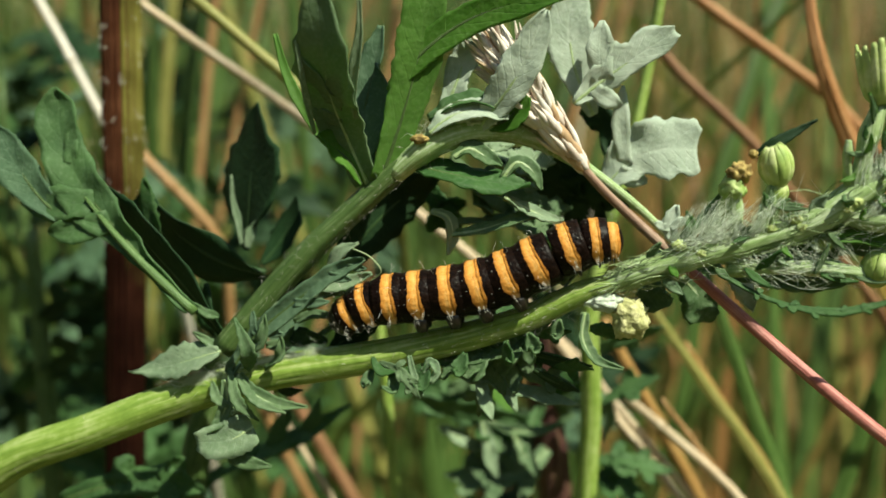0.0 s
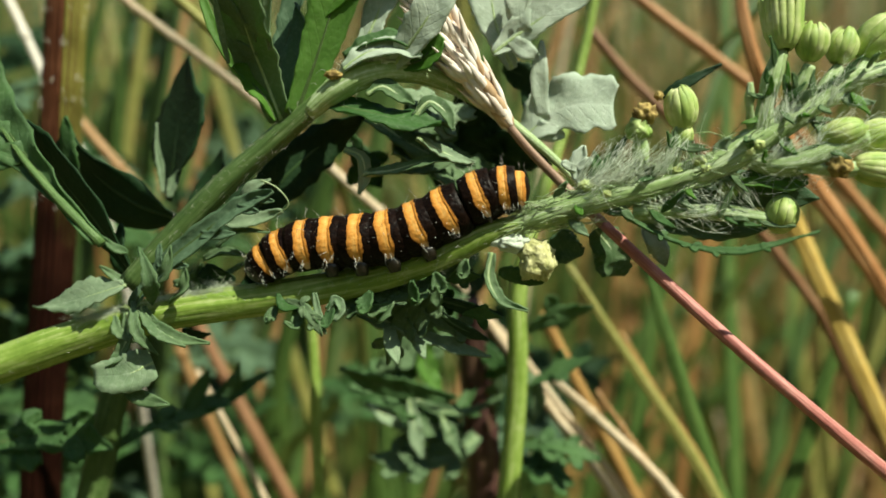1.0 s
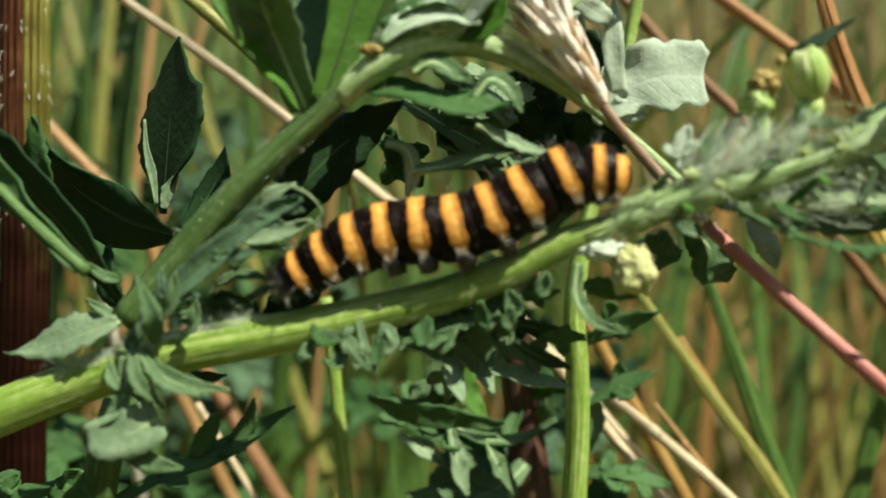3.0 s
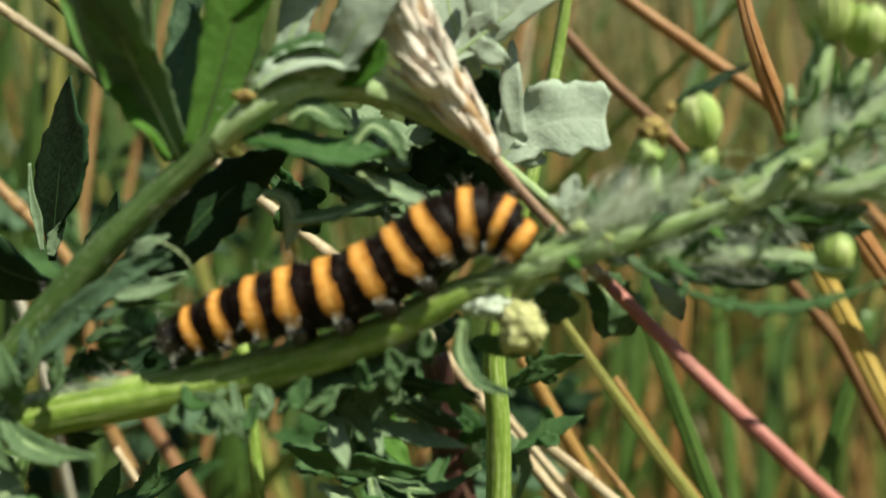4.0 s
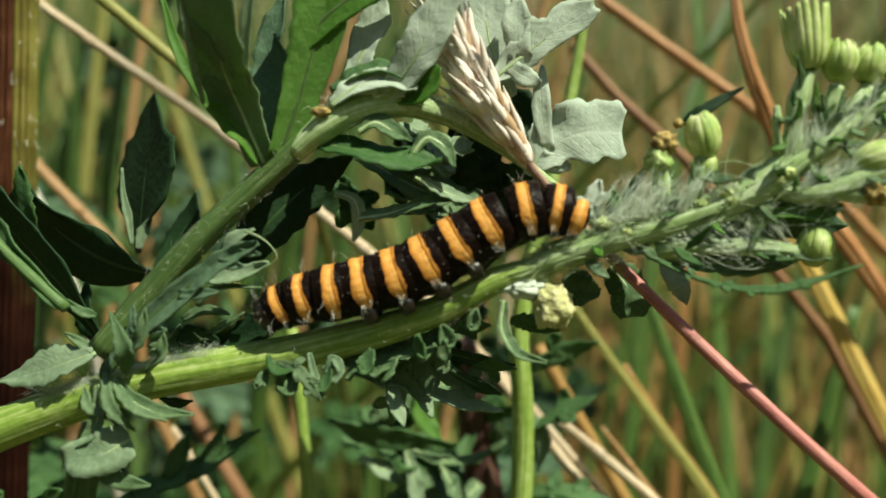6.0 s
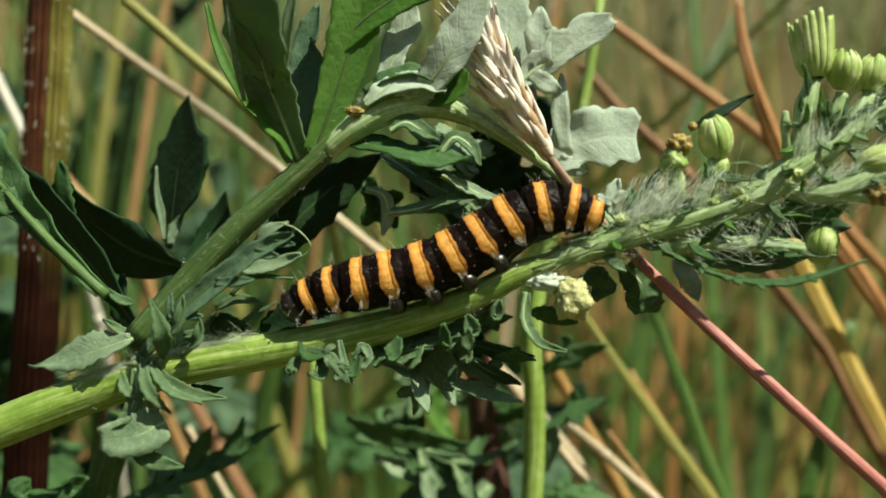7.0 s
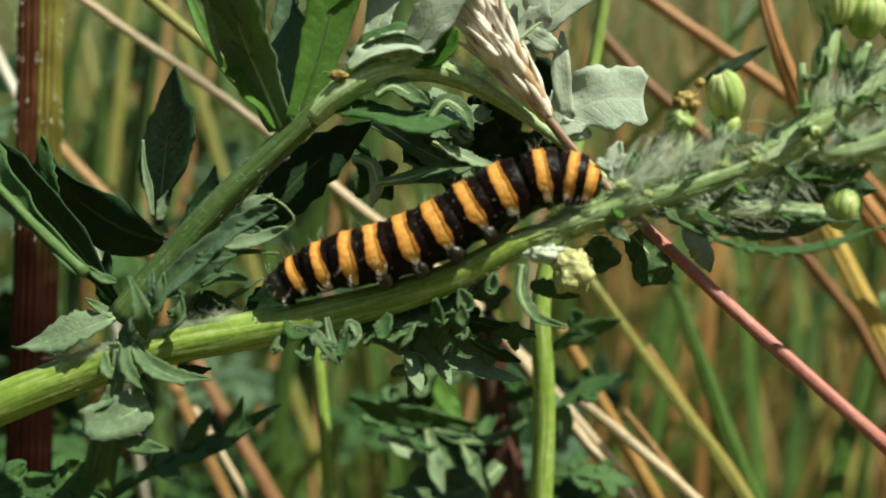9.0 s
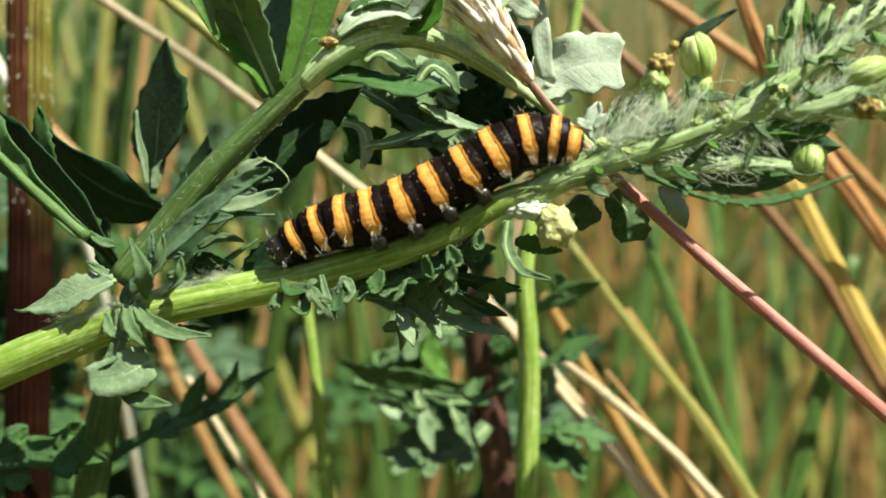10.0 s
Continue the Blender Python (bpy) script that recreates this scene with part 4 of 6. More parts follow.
lobed(ragwort, [(6.2, 1.8, 0.8), (7.5, 2, 2.4), (9.3, 2.2, 3.4), (11.4, 2.4, 4.1)], [(0, 0.3, 0.3), (0.3, 0.9, 0.6), (0.6, 0.8, 0.5), (0.8, 1, 0.5), (1, 0.5, 0.2)], LEAF_FELT, (0.1, -0.8, 0.5), 0.2, 0.25, 0.2, 91)
lobed(ragwort, [(8.1, 0, -1.5), (7.9, -0.2, -3.9), (9, -0.3, -5.9), (11.7, -0.5, -6.9)], [(0, 0.3, 0.3), (0.3, 0.7, 0.6), (0.6, 0.7, 0.6), (1, 0.1, 0.1)], LEAF_GREY, (0.5, -0.8, 0.3), 0.5, 0.3, 0.1, 45)
lobed(ragwort, [(-25.6, 1.8, -8.2), (-24.2, 1.7, -10), (-21.9, 1.5, -11.1), (-18.6, 1.4, -11.4)], [(0, 0.4, 0.4), (0.25, 0.7, 0.6), (0.5, 0.8, 0.6), (0.75, 0.6, 0.5), (1, 0.05, 0.1)], LEAF_GREY, (0.1, -0.8, 0.6), 0.45, 0.3, 0.2, 92)
lobed(ragwort, [(-26.8, 1.8, -8.7), (-26.7, 1.7, -10.7), (-27.3, 1.5, -12.7), (-28.5, 1.4, -14)], [(0, 0.5, 0.4), (0.3, 0.8, 0.7), (0.7, 0.8, 0.6), (1, 0.1, 0.1)], LEAF_GREY, (-0.2, -0.9, 0.4), 0.4, 0.3, 0.2, 93)
lobed(ragwort, [(-5, 5, -8.4), (-1.3, 5.3, -9.2), (2.5, 5.7, -10.7), (8.7, 6, -12.3)], [(0, 0.4, 0.4), (0.2, 0.9, 1.2), (0.35, 0.7, 0.8), (0.5, 1.3, 1.3), (0.65, 0.7, 0.8), (0.8, 0.9, 0.9), (1, 0.1, 0.1)], LEAF_FELT, (0.1, -0.7, 0.7), 0.15, 0.35, 0.4, 94, lobes=((0.3, 1, 4.8, 0.8, 75), (0.55, 1, 2.8, 0.7, 60)))
lobed(ragwort, [(0.8, 4, -6.1), (4, 4, -6.6), (6.7, 4, -7.3), (9.6, 4, -7.7)], [(0, 0.3, 0.3), (0.3, 0.7, 0.7), (0.5, 0.5, 0.9), (0.7, 0.7, 0.6), (1, 0.05, 0.05)], LEAF_SHADED, (-0.2, -0.8, -0.5), 0.05, 0.2, 0.4, 95)
lobed(ragwort, [(3.5, 4, -7.9), (5.1, 4, -8.9), (6.7, 4, -9.7), (8.3, 4, -10.3)], [(0, 0.3, 0.3), (0.4, 0.7, 0.6), (0.7, 0.6, 0.6), (1, 0.1, 0.1)], LEAF_SHADED, (-0.2, -0.8, -0.5), 0.05, 0.2, 0.4, 96)
lobed(ragwort, [(-7.3, 1, -7.6), (-6.5, 0.9, -6.6), (-5.9, 0.7, -7.5), (-6.5, 0.6, -8.6)], [(0, 0.2, 0.2), (0.5, 0.45, 0.4), (1, 0.2, 0.2)], LEAF_FELT, (0.2, -0.8, 0.6), 0.5, 0.4, 0.1, 97, rib=0.1)
lobed(ragwort, [(-8.6, 1, -6), (-8.3, 0.9, -7.5), (-7.9, 0.7, -8.8), (-7.3, 0.6, -9.9)], [(0, 0.2, 0.2), (0.5, 0.4, 0.35), (1, 0.05, 0.05)], LEAF_FELT, (0.2, -0.8, 0.6), 0.5, 0.4, 0.1, 98, rib=0.1)
# leaves under the stem
leaf(ragwort, [(-51.7, 16, -27.5), (-45.6, 16, -25.7), (-38.9, 16, -25.1), (-34, 16, -26.3)], 2.2, LEAF, lobes=2, seed=41)
leaf(ragwort, [(-23.3, 7, -10.9), (-21.7, 7, -11.4), (-20.3, 7, -11.2)], 0.6, LEAF_SHADED, seed=71, normal=AWAY)
for k in range(32):
    p = Vector(spline(TIP_LINE, 40)[8 + k])
    a = k * 2.4
    d = Vector((math.cos(a) * 0.7 + 0.5, -0.4, math.sin(a))).normalized()
    leaf(ragwort, [p + d * 1.0, p + d * 2.0 + Vector((0.3, 0, 0)), p + d * 3.0 + Vector((0.9, 0, 0.2 * math.cos(k)))], 0.30 + 0.16 * (k % 3), (LEAF_LIT, LEAF_GREY, LEAF_FELT, LEAF_GREY)[k % 4], seed=140 + k, normal=FACE)
rng = random.Random(31)
for k in (0, 1, 3, 5, 7, 8, 10):
    p = Vector(spline([(-12.2, 1.6, -7.6), (-7.3, 1.2, -6.8), (-2.2, 0.8, -5.4), (3.3, 0.4, -3.4), (7.3, 0, -1.5)], 11)[k])
    d = Vector((rng.uniform(-0.6, 0.9), rng.uniform(-0.5, 0.2), -1)).normalized()
    ln = rng.uniform(1.6, 3.4)
    side = Vector((rng.uniform(-1, 1), -0.3, 0.3)) * ln * 0.45
    leaf(ragwort, [p, p + d * ln * 0.45 + side * 0.2, p + d * ln * 0.8 + side * 0.6, p + d * ln * 0.75 + side * 1.3], rng.uniform(0.55, 0.85), rng.choice((LEAF_GREY, LEAF, LEAF_GREY)), seed=300 + k, normal=(rng.uniform(-0.5, 0.5), -0.7, 0.6), cup=0.5)
leaf(ragwort, [(6, 3, -2), (2.4, 3, -4.9), (-2.3, 3, -6.7), (-7.6, 4, -7.6)], 1.2, LEAF_GREY, lobes=5, reach=2.0, seed=42, normal=UPWARD)
leaf(ragwort, [(5.1, 4, -3.1), (1.9, 4, -6.3), (-0.7, 5, -9.6), (-1.8, 6, -13.5)], 1.1, LEAF_GREY, lobes=4, reach=2.1, seed=72)
leaf(ragwort, [(-0.2, 5, -5.3), (3.5, 5, -6.4), (6.7, 4, -7.4), (9.7, 4, -8)], 0.9, LEAF, lobes=2, seed=43, normal=AWAY)
leaf(ragwort, [(-0.2, 6, -6.5), (3, 6, -8.6), (8.2, 6, -10.5)], 1.0, LEAF_GREY, lobes=2, seed=44, normal=FACE)
leaf(ragwort, [(2.4, 4, -4.2), (5, 3, -4.1), (7.3, 3, -3.9)], 0.8, LEAF, lobes=1, seed=73, normal=AWAY)
leaf(ragwort, [(9, 2, -3.3), (11.1, 2, -3.7), (13.3, 2, -4.3)], 1.0, LEAF, seed=46, normal=AWAY)
leaf(ragwort, [(14.8, 5, 0.6), (15.8, 5, -0.7), (16.6, 5, -2)], 1.6, LEAF_DIMMED, shape=(0.5, 0.9, 1.0, 1.0, 0.95, 0.6), teeth=0.1, seed=74, normal=AWAY)
leaf(ragwort, [(18.8, 6, 1.1), (20.4, 6, -1), (20.7, 6, -3.6)], 1.9, LEAF_GREY, shape=(0.5, 0.9, 1.0, 1.0, 0.95, 0.6), teeth=0.1, seed=47, normal=(0.1, -1, 0))
leaf(ragwort, [(23.6, 6, 1.7), (25, 6, -0.2), (25.9, 6, -2.4)], 1.3, LEAF_PALE, seed=75, normal=FACE)
leaf(ragwort, [(20.3, -1, 2.3), (24.7, -3, 0.1), (28.6, -5, -0.5), (35.6, -6.6, 1.5)], 0.5, LEAF, lobes=6, reach=1.4, seed=48, normal=UPWARD)
leaf(ragwort, [(-11.5, 2, -6.9), (-9.2, 0, -7.5), (-7.5, 0, -10)], 0.6, LEAF_GREY, lobes=2, seed=49)
leaf(ragwort, [(-12.2, 1.5, -6.3), (-11.3, 0.5, -7.5), (-9.3, 0.5, -7.3)], 0.5, LEAF, seed=77, normal=UPWARD)
leaf(ragwort, [(16.9, -0.5, 4.5), (15.6, -1, 6.5), (16.2, -1, 8.7)], 0.9, LEAF_PALE, lobes=1, seed=50, normal=FACE)
leaf(ragwort, [(16.7, -0.5, 4.8), (17.5, -1, 6.5), (17.1, -1, 8.2)], 0.7, LEAF, seed=78, normal=FACE)
leaf(ragwort, [(22.8, -1.5, 13.2), (25.1, -2, 14.6), (28.1, -2, 16.3)], 0.55, LEAF_SHADED, seed=51, normal=FACE)
leaf(ragwort, [(17.6, -0.8, 6), (19, -1, 7.9), (20.4, -1.4, 10.3)], 0.5, LEAF, seed=79)


def bud(c, r, tall, axis, seed, label="", ripe=0, ragged=0.0, count=13):
    """A closed flower head: a rounded cup wrapped in bracts; ragged opens it into a brush of bract tips."""
    c, ax = Vector(c), Vector(axis).normalized()
    turn = ax.to_track_quat("Z", "Y").to_matrix()
    rng = random.Random(seed)
    bm = bmesh.new()
    bmesh.ops.create_uvsphere(bm, u_segments=24, v_segments=12, radius=1)
    for v in bm.verts:
        a = math.atan2(v.co.y, v.co.x)
        q = (1 + 0.02 * math.cos(a * count)) * (1 - 0.1 * ragged)
        v.co = c + turn @ Vector((v.co.x * r * q, v.co.y * r * q, v.co.z * tall * (1 - 0.3 * ragged)))
    ob = part("bud", bm, BUD, ragwort, label)
    shut = ((-0.92, 0.36), (-0.55, 0.76), (-0.1, 0.955), (0.35, 0.90), (0.75, 0.60), (0.98, 0.22))
    wide = ((-0.92, 0.34), (-0.6, 0.66), (-0.1, 0.84), (0.35, 0.92), (0.8, 1.0), (1.15, 1.06))
    for k in range(count):
        a = 2 * math.pi * (k + rng.uniform(-0.18, 0.18)) / count
        top = rng.uniform(0.9 - 0.2 * ragged, 1.05 + 0.12 * ragged)
        pts = []
        for (z0, f0), (z1, f1) in zip(shut, wide):
            z, f = z0 + (z1 - z0) * ragged, f0 + (f1 - f0) * ragged
            z = z * (top if z > 0 else 1)
            pts.append(c + turn @ Vector((math.cos(a) * r * f, math.sin(a) * r * f, z * tall)))
        half = 3.7 * r / count
        bm = bmesh.new()
        tube(bm, spline(pts, 10), [half * 0.5, half * 0.9, half, half, half * 0.8, half * (0.25 + 0.25 * ragged)], 8, normal=pts[2] - c, flat=0.3 + 0.3 * ragged)
        part("bract", bm, BUD_TIP if rng.random() < 0.25 + 0.4 * ragged else BUD_RIB, ob)
    for k in range(ripe):
        a = 2 * math.pi * k / ripe
        p = c + turn @ Vector((math.cos(a) * r * 0.5, math.sin(a) * r * 0.5, tall * 0.9))
        d = turn @ Vector((math.cos(a) * 0.5, math.sin(a) * 0.5, 1))
        bm = bmesh.new()
        blade(bm, [p, p + d * r * 0.5, p + d * r * 1.0], r * 0.22, turn @ Vector((math.cos(a), math.sin(a), -0.3)), 0.2, 0.0, (0.6, 1.0, 1.0, 0.5), 5)
        part("petal", bm, PETAL, ob, thick=0.1)
    return ob


def twig(pts, radii, mat=STEM_DOWNY):
    bm = bmesh.new()
    tube(bm, spline(pts, 14), [q * (1 + 0.12 * math.sin(7.3 * i)) for i, q in enumerate(np.interp(np.linspace(0, 1, 12), np.linspace(0, 1, len(radii)), radii))], 12, 5, 0.12, turns=1.0)
    return part("flower_stalk", bm, mat, ragwort)


def crumb(name, c, r, mat, seed, label, squash=(1, 1, 1)):
    """A shrivelled, lumpy tuft."""
    bm = bmesh.new()
    bmesh.ops.create_icosphere(bm, subdivisions=4, radius=1)
    for v in bm.verts:
        q = 1 + 0.35 * noise.noise(v.co * 2.2 + Vector((seed, 0, 0))) + 0.22 * noise.noise(v.co * 6 + Vector((0, seed, 0)))
        v.co = Vector(c) + Vector((v.co.x * squash[0], v.co.y * squash[1], v.co.z * squash[2])) * r * q
    return part(name, bm, mat, ragwort, label)


bud((24.7, -1.9, 12.2), 1.48, 2.0, (-0.22, -0.1, 1), 1, "pale green rounded bud with faint ribs", ragged=0.2)
bud((34.2, -1.9, 3), 1.45, 1.8, (0.1, -0.2, 1), 2, "pale green rounded bud with faint ribs")
bud((33, -3, 19.8), 1.75, 2.5, (-0.05, 0.1, 1), 3, "open brush of pale yellow-green bracts", ragged=1.0, count=16)
bud((35.6, -3.2, 18.2), 1.4, 1.7, (0.05, -0.1, 1), 4, "plump ribbed yellow-green bud", ragged=0.35)
bud((38.6, -2.4, 18.1), 1.35, 1.6, (0.3, 0, 1), 5, "plump ribbed yellow-green bud", ragged=0.3)
bud((38.2, -4, 10.2), 1.3, 2.0, (0.9, -0.2, 0.35), 6, "nodding pale green bud", ragged=0.2)
bud((41.4, -4, 7.2), 1.5, 2.3, (1, 0, -0.1), 7, ragged=0.5)
bud((42.3, -2, 10.5), 1.5, 2.2, (1, 0, 0.3), 8)
bud((42.1, -1.5, 19.1), 1.8, 2.3, (0.7, -0.2, 0.8), 9, "half-open bud showing yellow petals", ripe=11, ragged=0.4)
bud((25, -1.5, 9.8), 1.0, 1.2, (0.2, 0, 1), 10)
bud((29.7, -0.5, 5.1), 0.9, 1.0, (0.3, -0.3, 0.5), 11)
crumb("withered_flower", (21.4, -2, 11.6), 1.0, WITHERED, 1, "shrivelled brown flower head")
crumb("withered_flower", (20.9, -1.8, 10.2), 1.1, BUD, 2, "pale shrivelled green flower head")
crumb("withered_flower", (22.6, -2, 13.3), 0.4, WITHERED, 3, "shrivelled brown flower head")
crumb("withered_flower", (-7.5, 1.2, 14.8), 0.55, WITHERED, 8, "brown crumbling scrap on the branch", (1.4, 0.7, 0.8))
crumb("woolly_patch", (-2.4, 1.9, 16.4), 0.85, FELT, 12, "white woolly patch on the arching branch", (2.5, 0.6, 0.8))
crumb("scale_leaf", (26.3, -2.6, 7.5), 0.5, BUD_TIP, 30, "crumpled yellow-green scale leaf at the fork", (1.2, 0.7, 0.9))
crumb("scale_leaf", (26.9, -2.8, 6.8), 0.4, BUD_TIP, 31, "crumpled yellow-green scale leaf at the fork", (1.2, 0.7, 0.9))
crumb("scale_leaf", (31.2, -3.4, 9.1), 0.5, BUD_TIP, 32, "crumpled yellow-green scale leaf at the fork", (1.2, 0.7, 0.9))
crumb("scale_leaf", (30.6, -3.3, 8.5), 0.4, BUD_TIP, 33, "crumpled yellow-green scale leaf at the fork", (1.2, 0.7, 0.9))
crumb("scale_leaf", (16.5, -1.3, 5), 0.55, BUD_TIP, 34, "crumpled yellow-green scale leaf at the fork", (1.2, 0.7, 0.9))
crumb("scale_leaf", (18.4, -1.6, 4.3), 0.4, BUD_TIP, 35, "crumpled yellow-green scale leaf at the fork", (1.2, 0.7, 0.9))
crumb("scale_leaf", (24.5, -2.2, 6.6), 0.4, BUD_TIP, 36, "crumpled yellow-green scale leaf at the fork", (1.2, 0.7, 0.9))
crumb("withered_shoot", (12.4, 0, -2.1), 1.6, CREAM, 4, "cream-yellow withered side shoot", (1, 0.8, 1.2))
crumb("withered_shoot", (10.1, 0.2, -0.6), 1.05, FELT, 5, "white woolly base of the side shoot", (1.7, 0.7, 0.8))
crumb("woolly_patch", (-23.1, 3.6, -7.6), 0.55, FELT, 6, "white woolly scar on the stem", (3.2, 0.7, 0.7))
crumb("withered_flower", (37.9, -4.5, 7.3), 1.0, WITHERED, 7, "shrivelled brown flower head")
twig([(23, -1, 4.7), (24, -1.5, 7.4), (24.7, -1.9, 10.8)], [0.8, 0.7, 0.6])
twig([(22, -1, 4.7), (21.4, -1.5, 7.4), (21, -1.9, 10.3)], [0.8, 0.7, 0.6])
twig([(21.1, -0.5, 2.8), (25.2, -1, 3), (29.7, -1.5, 2.9), (33.5, -1.9, 2.4)], [0.75, 0.7, 0.65])
twig([(31.5, -2.2, 9.3), (31.9, -2.8, 12.3), (32.3, -3, 15.1), (33, -3, 17.4)], [0.9, 0.8, 0.75])
twig([(32, -2, 10.1), (33.5, -2.6, 12.4), (34.8, -3, 14.4), (35.5, -3.2, 16.2)], [0.55, 0.55, 0.6])
twig([(33.7, -2.4, 10.7), (35.8, -2.6, 12.8), (37.4, -2.6, 14.9), (38.4, -2.4, 16.3)], [0.7, 0.6, 0.6])
twig([(36.8, -3, 13.1), (39.6, -2.4, 14.7), (41.3, -1.8, 16.9)], [0.7, 0.7, 0.8])
twig([(35, -3.2, 7.4), (37.7, -4, 7.1), (40.4, -4, 7.2)], [0.6, 0.7, 0.7])
twig([(30.8, -2.6, 10.5), (30.3, -3.4, 12.7), (30.3, -3.4, 14.5)], [0.3, 0.4, 0.3])


def down(name, lines, count, spread, length, radius, seed, label, mat=WOOL, wild=0.6):
    """Loose cobwebby threads along stems, too fine to count."""
    rng = random.Random(seed)
    bm = bmesh.new()
    for k in range(count):
        line = rng.choice(lines)
        i = rng.randrange(len(line) - 1)
        p = Vector(line[i]).lerp(Vector(line[i + 1]), rng.random())
        t = (Vector(line[i + 1]) - Vector(line[i])).normalized()
        a = Vector((rng.gauss(0, 1), -abs(rng.gauss(0, 1)) * 0.8, rng.gauss(0, 1))).normalized()
        q = p + a * spread * rng.uniform(0.5, 1.15)
        d = (t * rng.choice((-1, 1)) * rng.uniform(0.4, 1) + Vector((rng.gauss(0, 1), rng.gauss(0, 0.5), rng.gauss(0.1, 1))) * wild).normalized()
        ln = length * rng.uniform(0.4, 1.4)
        bend = Vector((rng.gauss(0, 1), rng.gauss(0, 0.6), rng.gauss(0, 1))) * ln * 0.3
        tube(bm, spline([q, q + d * ln * 0.5 + bend * 0.6, q + d * ln + bend * rng.uniform(-0.5, 1)], 4), [radius, radius, radius * 0.4], 3)
    return tagged(part(name, bm, mat, ragwort, label), kind="stuff")


tip = spline(TIP_LINE, 20)
rng = random.Random(12)
for k, (p, q) in enumerate((((31.4, -2.8, 10), (32.4, -3.6, 16.5)), ((32, -2.8, 10.5), (34.9, -3.8, 15.3)), ((33.4, -3, 10.8), (37.7, -3.2, 15)), ((31.7, -2.6, 7.4), (37.3, -4.6, 8.8)), ((22.3, -1.5, 4.9), (24.5, -2.3, 9.7)), ((21.6, -1.6, 3), (32.7, -2.4, 2.2)))):
    p, q = Vector(p), Vector(q)
    for i in range(6):
        b = p.lerp(q, rng.uniform(0.05, 0.95))
        d = ((q - p).normalized() * rng.uniform(0.4, 1) + Vector((rng.gauss(0, 0.6), rng.uniform(-0.5, 0), rng.gauss(0, 0.5)))).normalized()
        ln = rng.uniform(1.6, 3.2)
        leaf(ragwort, [b, b + d * ln * 0.5, b + d * ln + Vector((rng.uniform(-0.4, 0.4), 0, rng.uniform(-0.3, 0.5)))], rng.uniform(0.25, 0.42), rng.choice((LEAF_GREY, LEAF, LEAF_LIT)), seed=170 + k * 6 + i, normal=FACE)
down("cobwebby_down", [tip[5:], spline(SIDE_LINE, 8)], 520, 1.15, 3.2, 0.014, 3, "white cobwebby down on the flower stems", wild=0.22)
def fan(a, b, c, d, count, seed):
    """Silky threads spun from the line a-b over to the line c-d."""
    rng = random.Random(seed)
    bm = bmesh.new()
    for k in range(count):
        u = rng.random()
        p, q = a.lerp(b, u), c.lerp(d, min(1, max(0, u + rng.gauss(0, 0.22))))
        w = Vector((rng.gauss(0, 0.25), rng.gauss(0, 0.3), rng.gauss(-0.1, 0.25)))
        q = p.lerp(q, rng.uniform(0.5, 1.15))
        tube(bm, spline([p, p.lerp(q, 0.5) + w, q + w * rng.uniform(-0.6, 0.8)], 6), [0.021, 0.018, 0.008], 4)
    return tagged(part("cobwebby_down", bm, WOOL, ragwort, "white silky threads between stem and buds"), kind="stuff")


fan(Vector((16.2, -1.5, 5)), Vector((21.9, -2, 5.3)), Vector((18.3, -2.6, 8.6)), Vector((23.1, -2.8, 8.6)), 80, 40)
fan(Vector((15.5, -1.2, 5.5)), Vector((17.9, -1.6, 4.9)), Vector((17.2, -2.2, 8.4)), Vector((20.5, -2.8, 9.4)), 40, 41)
fan(Vector((32, -3, 7.7)), Vector((35.7, -3.8, 8.3)), Vector((33.2, -3.6, 9.5)), Vector((36.8, -4.6, 9.5)), 60, 42)
fan(Vector((31.2, -3, 10)), Vector((33.3, -3.2, 10.8)), Vector((32.2, -3.8, 12.9)), Vector((35, -3.8, 12.7)), 50, 43)
fan(Vector((33.3, -3.2, 10.5)), Vector((35.7, -3.4, 12.1)), Vector((35.1, -3.6, 12.6)), Vector((38.5, -3.6, 15.2)), 45, 44)
fan(Vector((24.5, -1.4, 2.7)), Vector((27.5, -1.8, 2.8)), Vector((26.9, -2.2, 3.6)), Vector((32, -2.4, 3.3)), 45, 45)
fan(Vector((17, -2, 5)), Vector((23.5, -2.4, 6.2)), Vector((21.5, -3, 8.8)), Vector((25.2, -3, 9.6)), 75, 46)
fan(Vector((22.5, -2.2, 5.8)), Vector((28, -2.6, 7.4)), Vector((23.6, -2.8, 9.4)), Vector((26.4, -2.8, 8.9)), 60, 47)
fan(Vector((20.5, -1.6, 3.9)), Vector((31, -2.2, 6.6)), Vector((22.5, -1.8, 2.6)), Vector((32.5, -2.6, 3.2)), 80, 48)
fan(Vector((22, -1.5, 2.4)), Vector((32, -2.2, 2.6)), Vector((24, -1.6, 1)), Vector((33, -2.2, 1.4)), 35, 49)
fan(Vector((31, -3, 9)), Vector((34, -3.4, 11)), Vector((31.6, -3.8, 14)), Vector((33.6, -3.8, 14.6)), 60, 50)
fan(Vector((33, -3.4, 10.6)), Vector((38, -3.6, 13)), Vector((34.6, -3.8, 14)), Vector((38.4, -3.8, 16.4)), 65, 51)
fan(Vector((31.5, -3.2, 7.6)), Vector((38, -4.6, 8.9)), Vector((33.4, -3.6, 10)), Vector((39, -4.4, 12.2)), 70, 52)
down("cobwebby_down", [spline([Vector(p) + Vector((0, 0, 0.5)) for p in ARCH[1:6]], 10)], 1300, 1.15, 1.3, 0.012, 5, "white cobwebby down on the arching branch")
down("stem_hair", [spline(STEM_LINE[4:], 24)], 1300, 1.72, 0.75, 0.010, 6, "short pale hairs on the stem", HAIR)
